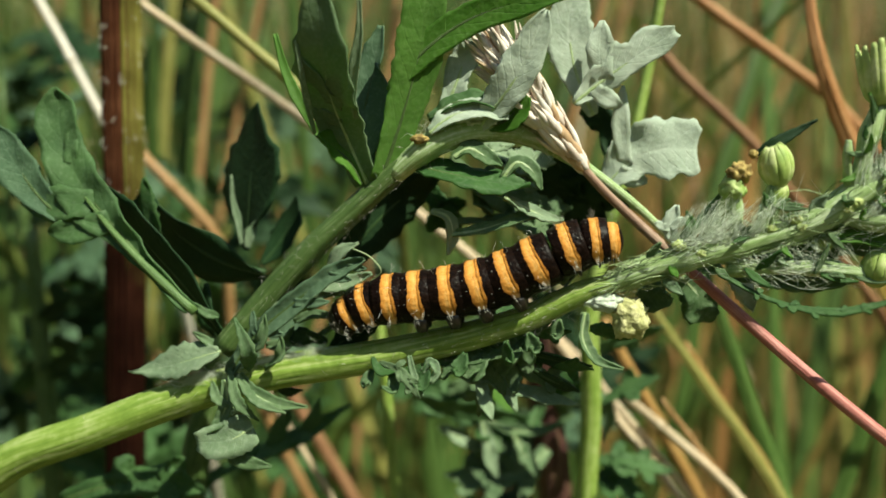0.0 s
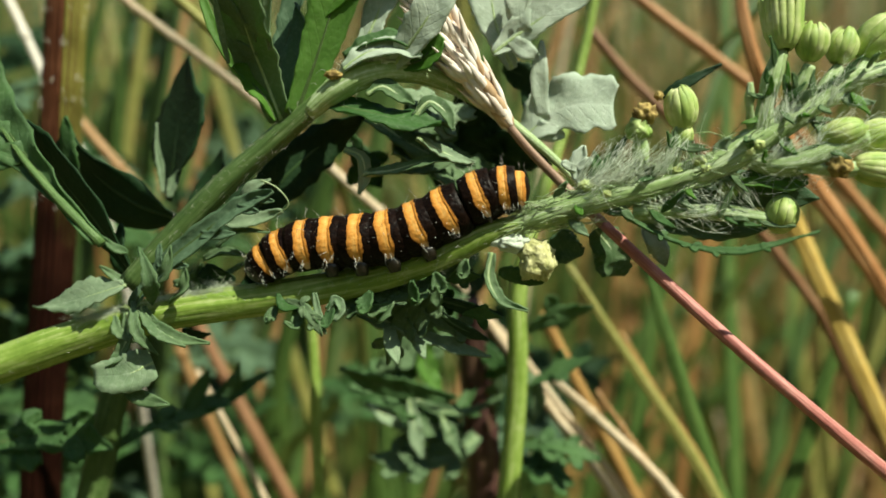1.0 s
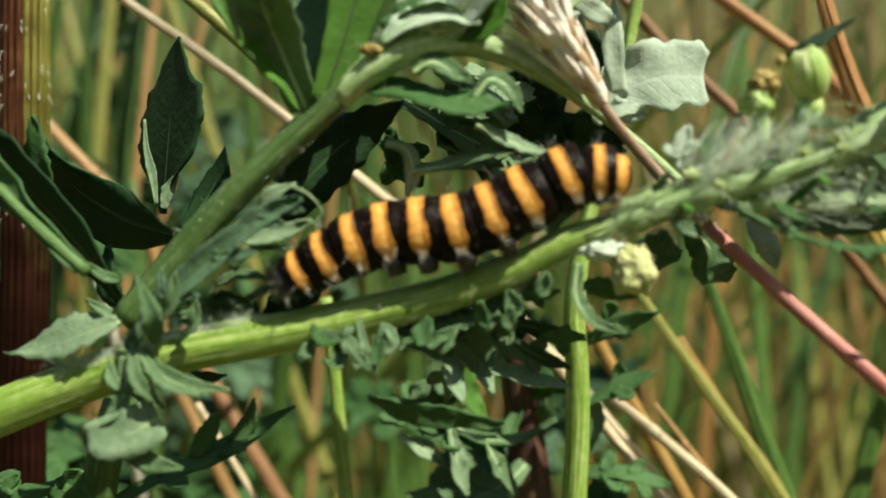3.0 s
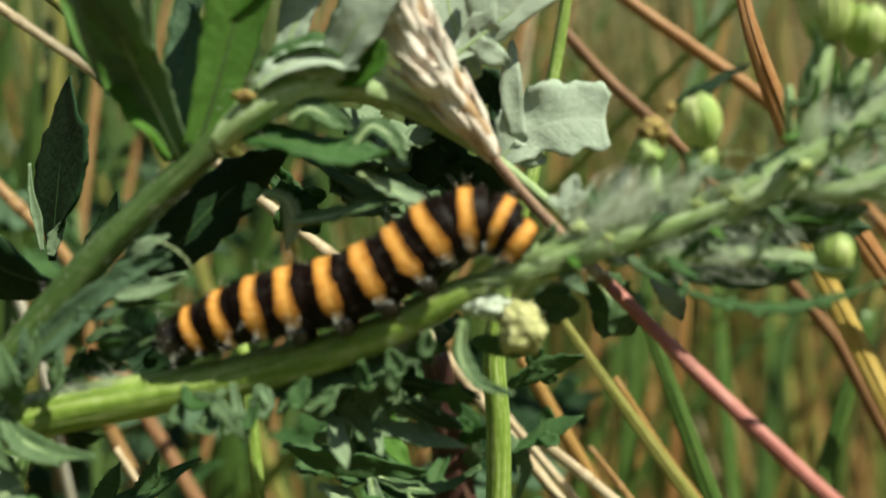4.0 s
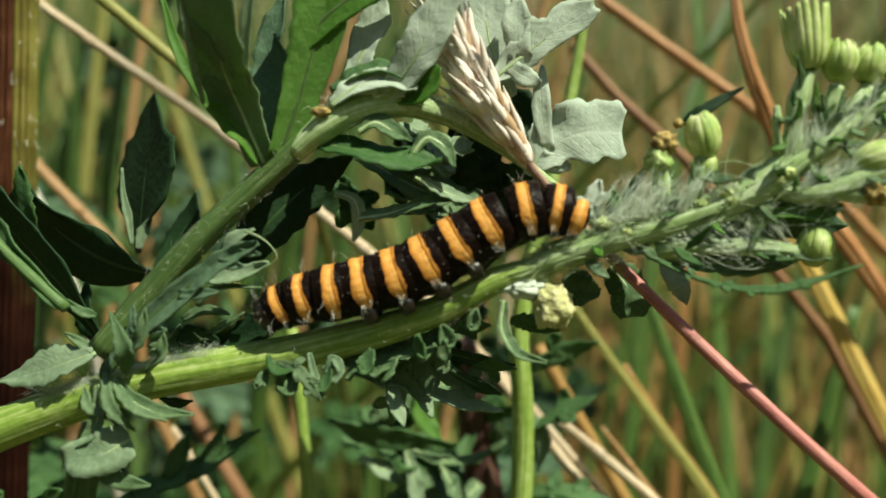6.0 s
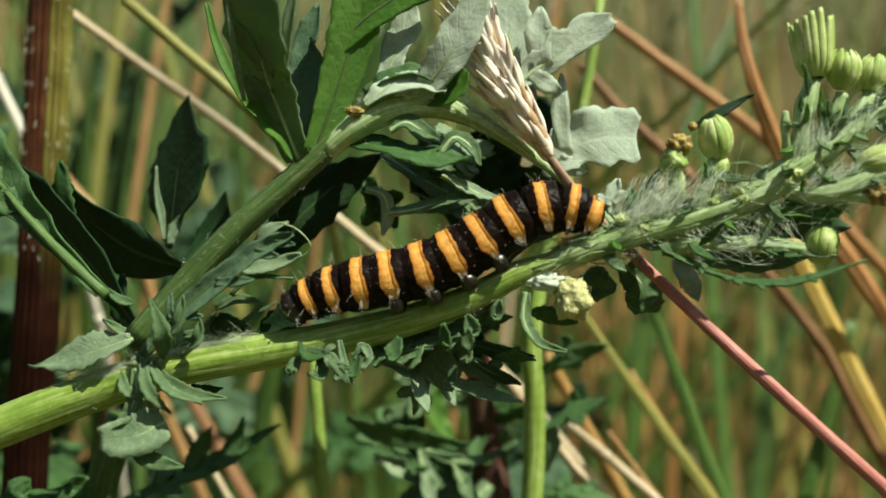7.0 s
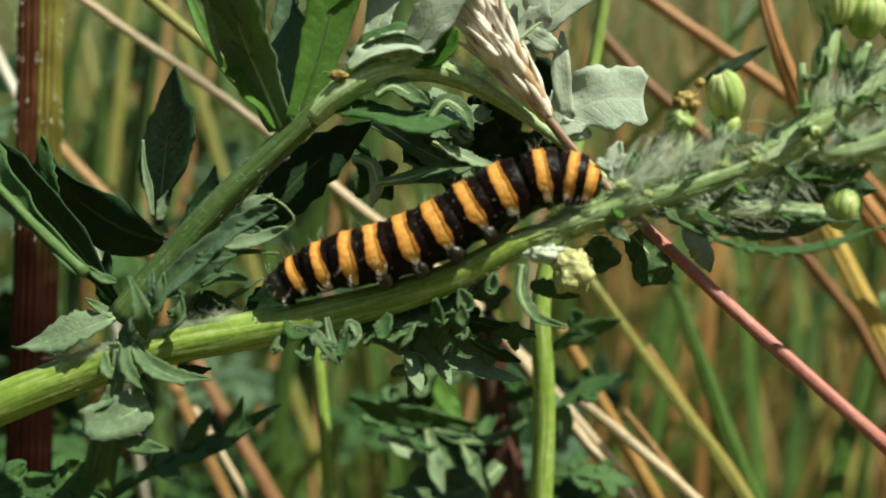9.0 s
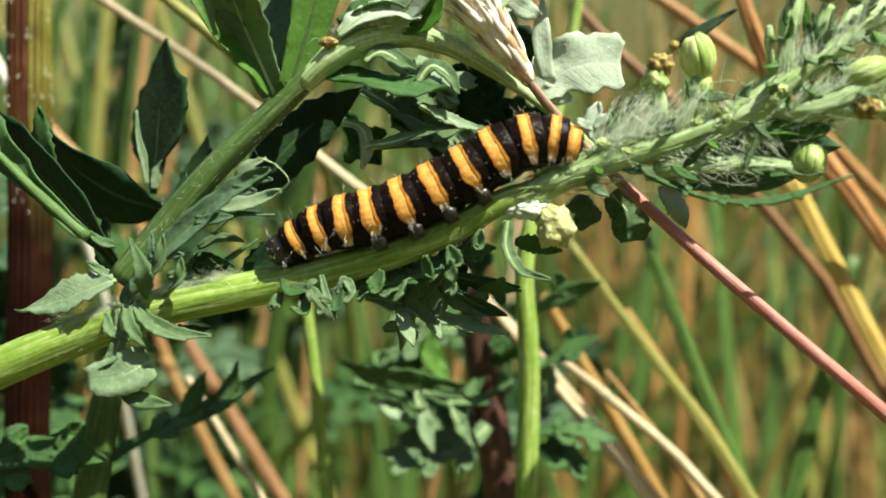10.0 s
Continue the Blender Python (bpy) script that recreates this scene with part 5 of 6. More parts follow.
down("cobwebby_down", [[Vector((16.7, -2.4, 4.6)), Vector((18.1, -2.8, 6.5)), Vector((19.6, -3.2, 8.5))], [Vector((17, -2.4, 4.9)), Vector((19.2, -3, 5.8))]], 70, 0.4, 3.0, 0.016, 15, "white silky down beside the head of the stem", wild=0.25)
down("cobwebby_down", [[Vector((-24.8, 3.4, -7.9)), Vector((-17.5, 3.2, -6.2))], [Vector((-32.4, 4, -9.7)), Vector((-25.9, 3.5, -8.3))]], 900, 0.5, 1.5, 0.012, 16, "white cobwebby down along the joint", wild=0.3)
down("stem_fibre", [tip[2:15]], 420, 1.22, 3.4, 0.06, 21, "green and pale strands along the flowering stem", STEM_DOWNY, 0.05)
down("stem_hair", [spline(BRANCH, 12)], 700, 1.38, 0.6, 0.010, 7, "short pale hairs on the branch", HAIR)

# ---- the caterpillar ----
# midline of the body from the hind end to the head, ten points at each time
BODY = [
    (0, [(-15.8, 2.7, -3.3), (-13.8, 2.5, -1.8), (-11.0, 2.2, -0.8), (-7.9, 1.9, -0.4), (-4.8, 1.6, 0.1), (-1.7, 1.3, 0.8), (1.5, 0.9, 2.0), (4.7, 0.6, 3.6), (8.2, 0.2, 5.1), (11.6, -0.1, 5.3)]),
    (0.5, [(-16.2, 2.8, -5.0), (-13.4, 2.5, -3.2), (-10.8, 2.2, -1.8), (-8.0, 1.9, -1.1), (-5.0, 1.6, -0.8), (-1.8, 1.3, -0.3), (1.5, 0.9, 0.8), (4.8, 0.6, 2.6), (8.0, 0.2, 4.4), (11.5, -0.1, 4.2)]),
    (1, [(-14.8, 2.6, -4.5), (-12.9, 2.4, -2.8), (-10.3, 2.2, -1.7), (-7.4, 1.9, -1.2), (-4.5, 1.5, -0.9), (-1.5, 1.2, -0.4), (1.7, 0.9, 0.8), (5.0, 0.6, 2.6), (8.4, 0.2, 4.3), (11.4, -0.1, 4.5)]),
    (2, [(-16.6, 2.8, -3.5), (-13.6, 2.5, -2.1), (-10.6, 2.2, -0.8), (-7.4, 1.9, -0.1), (-4.1, 1.5, 0.4), (-0.9, 1.2, 1.1), (2.2, 0.8, 2.3), (5.1, 0.5, 4.1), (7.8, 0.3, 5.8), (10.9, -0.1, 5.9)]),
    (3.5, [(-14.5, 2.6, -3.6), (-11.0, 2.2, -1.7), (-8.0, 1.9, -0.2), (-5.4, 1.6, 0.7), (-3.0, 1.4, 1.0), (-0.5, 1.1, 1.4), (2.5, 0.8, 2.4), (5.9, 0.5, 3.9), (9.5, 0.1, 5.1), (12.8, -0.3, 3.7)]),
    (4, [(-14.1, 2.6, -3.4), (-10.3, 2.2, -1.8), (-7.2, 1.8, -0.8), (-4.3, 1.5, -0.1), (-1.2, 1.2, 0.6), (1.9, 0.9, 1.8), (4.7, 0.6, 3.4), (7.2, 0.3, 5.1), (9.8, 0.0, 5.6), (13.2, -0.3, 3.2)]),
    (4.5, [(-14.0, 2.5, -3.7), (-10.5, 2.2, -2.0), (-7.2, 1.8, -1.0), (-4.1, 1.5, -0.3), (-1.0, 1.2, 0.4), (1.9, 0.9, 1.5), (4.9, 0.6, 3.2), (7.9, 0.2, 5.1), (11.1, -0.1, 6.6), (14.5, -0.4, 6.2)]),
    (5, [(-13.7, 2.5, -3.2), (-10.4, 2.2, -1.4), (-7.2, 1.8, -0.3), (-4.1, 1.5, 0.3), (-1.1, 1.2, 0.9), (1.9, 0.9, 2.0), (5.0, 0.6, 3.6), (8.1, 0.2, 5.4), (11.5, -0.1, 6.4), (15.3, -0.5, 5.0)]),
    (5.5, [(-13.0, 2.4, -3.0), (-10.2, 2.1, -1.5), (-7.0, 1.8, -0.7), (-3.9, 1.5, -0.1), (-1.0, 1.2, 0.7), (1.9, 0.9, 1.9), (4.9, 0.6, 3.6), (8.2, 0.2, 5.4), (11.9, -0.2, 6.4), (15.6, -0.6, 5.1)]),
    (7, [(-13.6, 2.5, -3.5), (-10.5, 2.2, -1.9), (-7.3, 1.8, -1.1), (-4.2, 1.5, -0.4), (-1.1, 1.2, 0.4), (1.9, 0.9, 1.7), (4.8, 0.6, 3.5), (7.8, 0.3, 5.3), (11.1, -0.1, 6.2), (15.4, -0.5, 4.9)]),
    (7.5, [(-13.9, 2.5, -3.8), (-10.3, 2.2, -1.7), (-7.1, 1.8, -0.8), (-4.1, 1.5, -0.3), (-1.1, 1.2, 0.5), (1.9, 0.9, 1.9), (4.9, 0.6, 3.7), (8.1, 0.2, 5.4), (11.4, -0.1, 6.3), (15.1, -0.5, 5.1)]),
    (9, [(-13.5, 2.5, -3.9), (-10.1, 2.1, -2.0), (-7.0, 1.8, -1.1), (-4.2, 1.5, -0.5), (-1.4, 1.2, 0.4), (1.5, 0.9, 1.7), (4.6, 0.6, 3.5), (7.9, 0.2, 5.1), (11.4, -0.1, 5.9), (14.7, -0.5, 4.8)]),
    (10, [(-13.2, 2.5, -4.3), (-9.7, 2.1, -2.3), (-6.9, 1.8, -1.4), (-4.0, 1.5, -0.8), (-1.0, 1.2, 0.1), (2.1, 0.9, 1.5), (5.3, 0.5, 3.2), (8.3, 0.2, 4.8), (11.4, -0.1, 5.6), (15.0, -0.5, 4.6)]),
]
RINGS = (0.025, 0.084, 0.158, 0.247, 0.344, 0.449, 0.551, 0.651, 0.745, 0.838, 0.914, 0.970)
SEGMENTS = len(RINGS)
caterpillar = thing("caterpillar", BODY[0][1][3], "black and orange banded caterpillar crawling on the ragwort stem", "caterpillar")


def body_segment(i, count):
    """One ring of the body: a bulging barrel, x along the body, with its feet and bristles."""
    s = RINGS[i]
    r = 2.75 * np.interp(s, [0, 0.05, 0.13, 0.25, 0.5, 0.8, 0.93, 1], [0.56, 0.66, 0.82, 0.95, 1.0, 1.0, 0.82, 0.56])
    half = 1.50
    last = i == count - 1
    first = i == 0
    bm = bmesh.new()
    n, sides = 10, 22
    rings = []
    for j in range(n + 1):
        u = j / n * 2 - 1
        q = 1 - 0.10 * abs(u) ** 3
        if first and u < 0:
            q *= math.sqrt(max(0.02, 1 - (u * 0.98) ** 2)) * 0.35 + 0.65 * (1 - 0.5 * u * u)
        if last and u > 0:
            q *= math.sqrt(max(0.02, 1 - (u * 0.98) ** 2))
        ring = []
        for k in range(sides):
            a = 2 * math.pi * k / sides
            crease = 1 - 0.022 * math.cos(u * 9.5) * (0.5 + 0.5 * math.sin(a))
            ring.append(bm.verts.new((u * half, math.cos(a) * r * q * crease, math.sin(a) * r * q * crease * 0.97)))
        rings.append(ring)
    for j in range(n):
        for k in range(sides):
            bm.faces.new((rings[j][k], rings[j + 1][k], rings[j + 1][(k + 1) % sides], rings[j][(k + 1) % sides]))
    bm.faces.new(rings[0])
    bm.faces.new(rings[-1][::-1])
    ob = link("body_segment", bm, BLACK_SKIN if first else SKIN_END if last else SKIN, caterpillar, "glossy black end of the body" if first else "")
    if i in (0, 1, 4, 5, 6, 7, 9, 10, 11):
        for side in (-1, 1):
            bm = bmesh.new()
            claw = 3 < i < 8
            tube(bm, [(0, side * r * 0.4, -r * 0.7), (0.1, side * r * 0.45, -r * 0.92), (0.1, side * r * 0.42, -r * (1.22 if claw else 1.04))], [0.72, 0.62, 0.45] if claw else [0.5, 0.42, 0.25] if i < 2 else [0.3, 0.22, 0.08], 8)
            link("foot", bm, BLACK_SKIN, ob)
    rng = random.Random(i)
    bm = bmesh.new()
    for k in range(14):
        a = rng.uniform(-0.9, math.pi + 0.9)
        d = Vector((rng.uniform(-0.3, 0.3), math.cos(a), math.sin(a)))
        p = Vector((rng.uniform(-0.8, 0.8), d.y * r * 0.97, d.z * r * 0.95))
        tube(bm, [p, p + d * rng.uniform(0.3, 0.6), p + d * rng.uniform(0.6, 1.5) + Vector((rng.uniform(-0.4, 0.4), 0, -0.1))], [0.014, 0.011, 0.005], 4)
    for k in range(4):
        side = -1 if k < 3 else 1
        p = Vector((rng.uniform(-0.25, 0.25), side * r * rng.uniform(0.72, 0.85), -r * rng.uniform(0.45, 0.68)))
        d = Vector((rng.uniform(-0.3, 0.3), side * 0.6, -0.9)).normalized()
        tube(bm, [p, p + d * 0.5, p + d * rng.uniform(0.8, 1.3)], [0.015, 0.012, 0.005], 4)
    link("bristles", bm, HAIR, ob)
    for k in range(9):
        a = -0.75 + (k + rng.uniform(-0.2, 0.2)) / 8 * (math.pi + 1.5)
        x = rng.choice((-0.95, 0.95)) + rng.uniform(-0.15, 0.15)
        bm = bmesh.new()
        bmesh.ops.create_icosphere(bm, subdivisions=1, radius=rng.uniform(0.08, 0.13), matrix=Matrix.Translation((x, math.cos(a) * r * 0.955, math.sin(a) * r * 0.925)))
        link("wart", bm, WART, ob)
    return ob


body = [body_segment(i, SEGMENTS) for i in range(SEGMENTS)]
for i, ob in enumerate(body):
    near = [abs(RINGS[k] - RINGS[i]) for k in (i - 1, i + 1) if 0 <= k < SEGMENTS]
    ob.scale.x = 1.04 * sum(near) / len(near) * 31 / 2.66

# ---- the seeding grass and its red stalk ----
seed_grass = thing("seeding_grass", (130, 20, -BASE), "dry grass with a pale silky seed head on a reddish stalk", "grass")
bm = bmesh.new()
STALK = [(3.4, 3, 23), (7.6, 3.2, 16.3), (11.9, 4, 10.1), (15.8, 5, 5.9), (19.9, 5, 1.6), (26.2, 1, -5.4), (31.4, -2, -10.9), (37.4, -3.5, -16.6), (47.1, -4.5, -25.5), (112, 10, -230), (130, 20, -466)]
tube(bm, spline(STALK[4:], 40), [0.55, 0.62, 0.62, 0.64, 0.7, 0.9, 1.0], 10)
part("stalk", bm, STALK_RED, seed_grass, "reddish smooth stalk")
bm = bmesh.new()
tube(bm, spline(STALK[:5], 24), [0.35, 0.4, 0.45, 0.5, 0.56], 10)
part("neck", bm, STALK_DUSTY, seed_grass, "dull pinkish brown neck under the seed head")


def spikelet(p, d, out, length, wide):
    """A papery husk: a pointed pair of chaff scales round the grain."""
    d, p = Vector(d).normalized(), Vector(p)
    bm = bmesh.new()
    tube(bm, spline([p, p + d * length * 0.3 + out * wide * 0.35, p + d * length * 0.7 + out * wide * 0.25, p + d * length], 9), [0.08, wide, wide * 0.95, wide * 0.5, 0.03], 8, 2, 0.08, normal=out, flat=0.8)
    return part("spikelet", bm, SEED if rng.random() < 0.82 else HUSK_TAN, seed_grass)


rng = random.Random(8)
axis = spline(STALK[:3], 40)
for k in range(230):
    s = ((k + rng.random()) / 230) ** 0.9 * 0.98
    p = Vector(axis[int(s * 38)])
    up = (Vector(axis[int(s * 38)]) - Vector(axis[int(s * 38) + 2])).normalized()
    a = k * 2.4 + rng.uniform(-0.5, 0.5)
    out = Vector((math.cos(a), math.sin(a), 0))
    out = (out - up * out.dot(up)).normalized()
    reach = float(np.interp(s, [0, 0.2, 0.6, 1], [0.9, 1.5, 1.3, 0.35]))
    spikelet(p + out * 0.75 * reach, up + out * rng.uniform(0.0, 0.42) * reach, out, rng.uniform(2.8, 4.6), rng.uniform(0.28, 0.52))

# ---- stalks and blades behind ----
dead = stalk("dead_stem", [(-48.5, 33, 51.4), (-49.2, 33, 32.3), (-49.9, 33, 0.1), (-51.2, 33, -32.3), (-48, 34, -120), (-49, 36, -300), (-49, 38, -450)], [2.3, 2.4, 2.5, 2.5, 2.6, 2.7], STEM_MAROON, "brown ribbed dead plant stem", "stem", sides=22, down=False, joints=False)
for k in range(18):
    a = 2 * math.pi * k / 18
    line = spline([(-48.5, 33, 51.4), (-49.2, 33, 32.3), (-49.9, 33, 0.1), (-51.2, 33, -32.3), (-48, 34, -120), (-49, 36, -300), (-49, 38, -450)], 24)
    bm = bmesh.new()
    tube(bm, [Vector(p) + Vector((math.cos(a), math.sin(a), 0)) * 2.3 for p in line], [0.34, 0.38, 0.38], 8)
    # olive on the sunlit side, maroon opposite: part pigment, part painted light
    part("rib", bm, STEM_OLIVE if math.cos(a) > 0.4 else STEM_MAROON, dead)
rng = random.Random(44)
bm = bmesh.new()
for k in range(110):
    a, p = rng.uniform(math.pi, 2 * math.pi), Vector(line[0]).lerp(Vector(line[8]), rng.random())
    d = Vector((math.cos(a), math.sin(a), 0))
    p = p + d * 2.75
    tube(bm, [p, p + d * 0.25 + Vector((0, 0, -0.3)), p + d * 0.3 + Vector((0, 0, -0.7))], [0.04, 0.035, 0.015], 4)
tagged(part("stem_hair", bm, HAIR, dead, "short white hairs on the dead stem"), kind="stuff")
green = stalk("green_stem", [(22.6, 33, 36.8), (21.3, 33, 28), (18, 31, 13), (14, 28, -0.6), (12.8, 27, -8.2), (13.2, 27, -15.1), (13.2, 27, -22.7), (12.8, 27, -30.5)], [0.6, 0.7, 0.8, 1.0, 1.2, 1.3, 1.35, 1.4, 1.5, 1.6], STEM, "green upright plant stem", "stem", ribs=5, rib=0.05)
stalk("thin_green_stem", [(-15.4, 34, -7.3), (-14.6, 34, -14.8), (-13.8, 34, -23.6), (-13.2, 34, -32.6)], [0.75, 0.8, 0.8], STEM, "thin green upright grass stem", "stem")
lower = stalk("lower_stem", [(-35, 22, -16.4), (-36.9, 22, -22.9), (-38, 22, -28.9)], [1.7, 1.9, 1.9], STEM_SHADED, "green stem darkened for shade below the slanting stem", "stem", ribs=6, rib=0.05)
leaf(lower, [(-38, 22, -28.8), (-32, 23, -25.4), (-25, 24, -22.4), (-17.5, 24.6, -18.1)], 1.5, LEAF, lobes=2, reach=2.0, seed=40, lean=35, normal=UPWARD)
leaf(lower, [(-28.4, 24, -23.4), (-26.7, 24, -20.7), (-25.4, 24, -18.1)], 1.1, LEAF, seed=69, normal=AWAY)
leaf(lower, [(-24.4, 24, -21.7), (-22.4, 24, -19.7), (-21.7, 24, -17)], 1.0, LEAF, seed=70, normal=AWAY)
S, ST = "slanting straws", "straw"
stalk(ST, [(-56.7, 40, 41.2), (-48.1, 40, 34.5), (-26.9, 40, 19.3), (-10.9, 40, 6.3), (5.9, 40, -7.7)], [0.6, 0.7, 0.75], STRAW, "bleached straw slanting behind the plant", ST, S)
stalk(ST, [(-75.6, 56, 44.9), (-70.7, 56, 35.9), (-64, 56, 22.7), (-57, 59, 6), (-54, 66, -12), (-55, 76, -32)], [0.7, 0.75, 0.75], STRAW_WHITE, "white bleached straw slanting behind the plant", ST, S)
stalk(ST, [(18.9, 37, -19.9), (25.6, 37, -25.4), (34.7, 37, -33.6)], [0.65, 0.75, 0.75], STRAW, "broken pale straw with a cut end", ST, S)
stalk(ST, [(26, 42, -22.2), (30.8, 42, -28.6), (35.5, 42, -35.1)], [0.3, 0.7, 0.8], STRAW_TAN, "tan straw leaning among the grass", ST, S)
stalk(ST, [(-34, 45, -22.2), (-30.2, 45, -28.6), (-25.9, 45, -36.1)], [0.4, 0.48, 0.5], STRAW, "thin pale straw leaning among the grass", ST, S)
stalk(ST, [(-45.2, 75, -16.4), (-40.1, 75, -25.7), (-31.3, 75, -41.1)], [1.1, 1.3, 1.3], STALK_BROWN, "brown dry stalk leaning among the grass", ST, S)
stalk(ST, [(4.6, 45, -6.5), (9.5, 45, -12.2), (14.4, 45, -17.1)], [0.5, 0.55, 0.55], STRAW, "pale straw leaning among the grass", ST, S)
stalk(ST, [(18.4, 50, -11.9), (23.6, 50, -21.3), (31.2, 50, -34.9)], [0.9, 1.1, 1.1], BLADE_ORANGE, "orange straw leaning among the grass", ST, S)
stalk(ST, [(-65.2, 60, 22.5), (-56.2, 60, 12.3), (-45.9, 62, -0.7), (-45, 66, -19.2), (-39.7, 70, -35.7)], [0.8, 0.9, 1.0, 1.1, 1.1], STRAW_TAN, "tan straw leaning among the grass", ST, S)
stalk(ST, [(24.5, 55, 33.9), (30.8, 55, 26.8), (42.3, 55, 16.1)], [0.8, 0.9, 0.9], STALK_BROWN, "reddish brown straw leaning among the grass", ST, S)
stalk(ST, [(30.1, 60, 42.6), (40.3, 60, 35.2), (56.9, 60, 23.2)], [0.9, 1.0, 1.0], BLADE_RUST, "rusty straw leaning among the grass", ST, S)
G, GB = "grass blades", "grass_blade"
stalk(GB, [(20.8, 40, -3.8), (28.7, 40, -15.2), (39.6, 40, -30.5), (43.5, 40, -36.7)], [0.5, 0.9, 1.0, 0.8], BLADE_YELLOW, "yellow-green folded grass blade", "grass", G, flat=0.35)
stalk(GB, [(29.2, 42, -13.5), (35.5, 42, -23.8), (41.9, 42, -33.4), (44.3, 42, -38.2)], [0.4, 1.0, 1.2, 0.9], BLADE_ORANGE, "orange dry folded grass blade", "grass", G, flat=0.35)
stalk(GB, [(32.8, 45, -3.2), (36.9, 45, -14.6), (44.7, 45, -36.1)], [0.6, 1.5, 1.6], BLADE_GREEN, "green grass blade behind the red stalk", "grass", G, flat=0.3)
stalk(GB, [(53.7, 45, 5.8), (58.6, 45, -4), (65.1, 45, -17.1), (73.3, 45, -33.5)], [1.4, 1.5, 1.2, 0.9], BLADE_GOLD, "golden-yellow dry grass blade", "grass", G, flat=0.3)
stalk(GB, [(39.9, 30, 37.1), (40.4, 30, 31.4), (42.3, 30.6, 25.1), (45.7, 32.9, 19.1), (50.1, 35.7, 12.9), (60.3, 39.1, 1.6), (77.3, 48.6, -16.8), (98.5, 60, -42.4)], [0.5, 0.9, 1.4, 1.7, 1.2, 0.8, 0.7], BLADE_RUST, "broad rusty orange dry grass blade", "grass", G, flat=0.35)
stalk(GB, [(-38.7, 30, 34.3), (-34.5, 30, 30.7), (-24.5, 30, 22.1), (-18.1, 34, 16), (-15.5, 55, 9.9), (-15.2, 90, -13.5)], [0.75, 0.75, 0.75, 0.7], BLADE_YELLOW, "yellow-green slanting grass stem", "grass", G)
stalk(GB, [(71.7, 60, -7.3), (67.1, 60, -23.9), (62.5, 60, -40.8)], [1.0, 1.6, 1.8], BLADE_GREEN, "green grass blade leaning over", "grass", G, flat=0.3)

# blades that stand close behind, each leaning its own way
rng = random.Random(21)
masters = []
for k, (mat, r, flat, words) in enumerate(((BLADE_GREEN, 2.0, 0.25, "green grass blade close behind the plant"), (BLADE_YELLOW, 1.8, 0.3, "yellow-green grass blade close behind the plant"), (STRAW_TAN, 1.1, 1.0, "tan dry grass stalk close behind the plant"),
                                           (STRAW, 1.0, 1.0, "bleached grass stalk close behind the plant"), (BLADE_ORANGE, 1.5, 0.4, "orange dry grass blade close behind the plant"), (BLADE_GREEN, 1.1, 0.8, "green grass stem close behind the plant"),
                                           (BLADE_RUST, 1.3, 0.8, "rusty red dry grass stalk close behind the plant"), (BLADE_DEEP, 2.6, 0.25, "broad dark green grass blade close behind the plant"))):
    x = -150 + k * 55
    masters.append(stalk("tall_grass", [(x + 40, 120 + 12 * k, 230 - 20 * k), (x + 16, 118 + 12 * k, 40), (x, 115 + 12 * k, -200), (x, 112 + 12 * k, -450)], [0.15, r * 0.8, r, r, r], mat, words, "grass", "tall grass behind", flat=flat, down=False))
for k in range(190):
    y = 85 + 335 * rng.random() ** 1.3
    x = rng.uniform(-0.75, 0.75) * (y + 90)
    warm_side = x > -10
    pick = rng.choice((1, 1, 2, 3, 5, 5, 0, 6, 4, 7, 7, 7) if warm_side else (0, 5, 5, 7, 7, 7, 2))
    copy_thing(masters[pick], Matrix.Translation(W((x, y, -BASE))) @ pose(0, 0, 0, -abs(rng.gauss(0, 7)), rng.gauss(-9, 20)) @ pose(0, 0, 0, 0, 0, rng.uniform(-25, 25)))

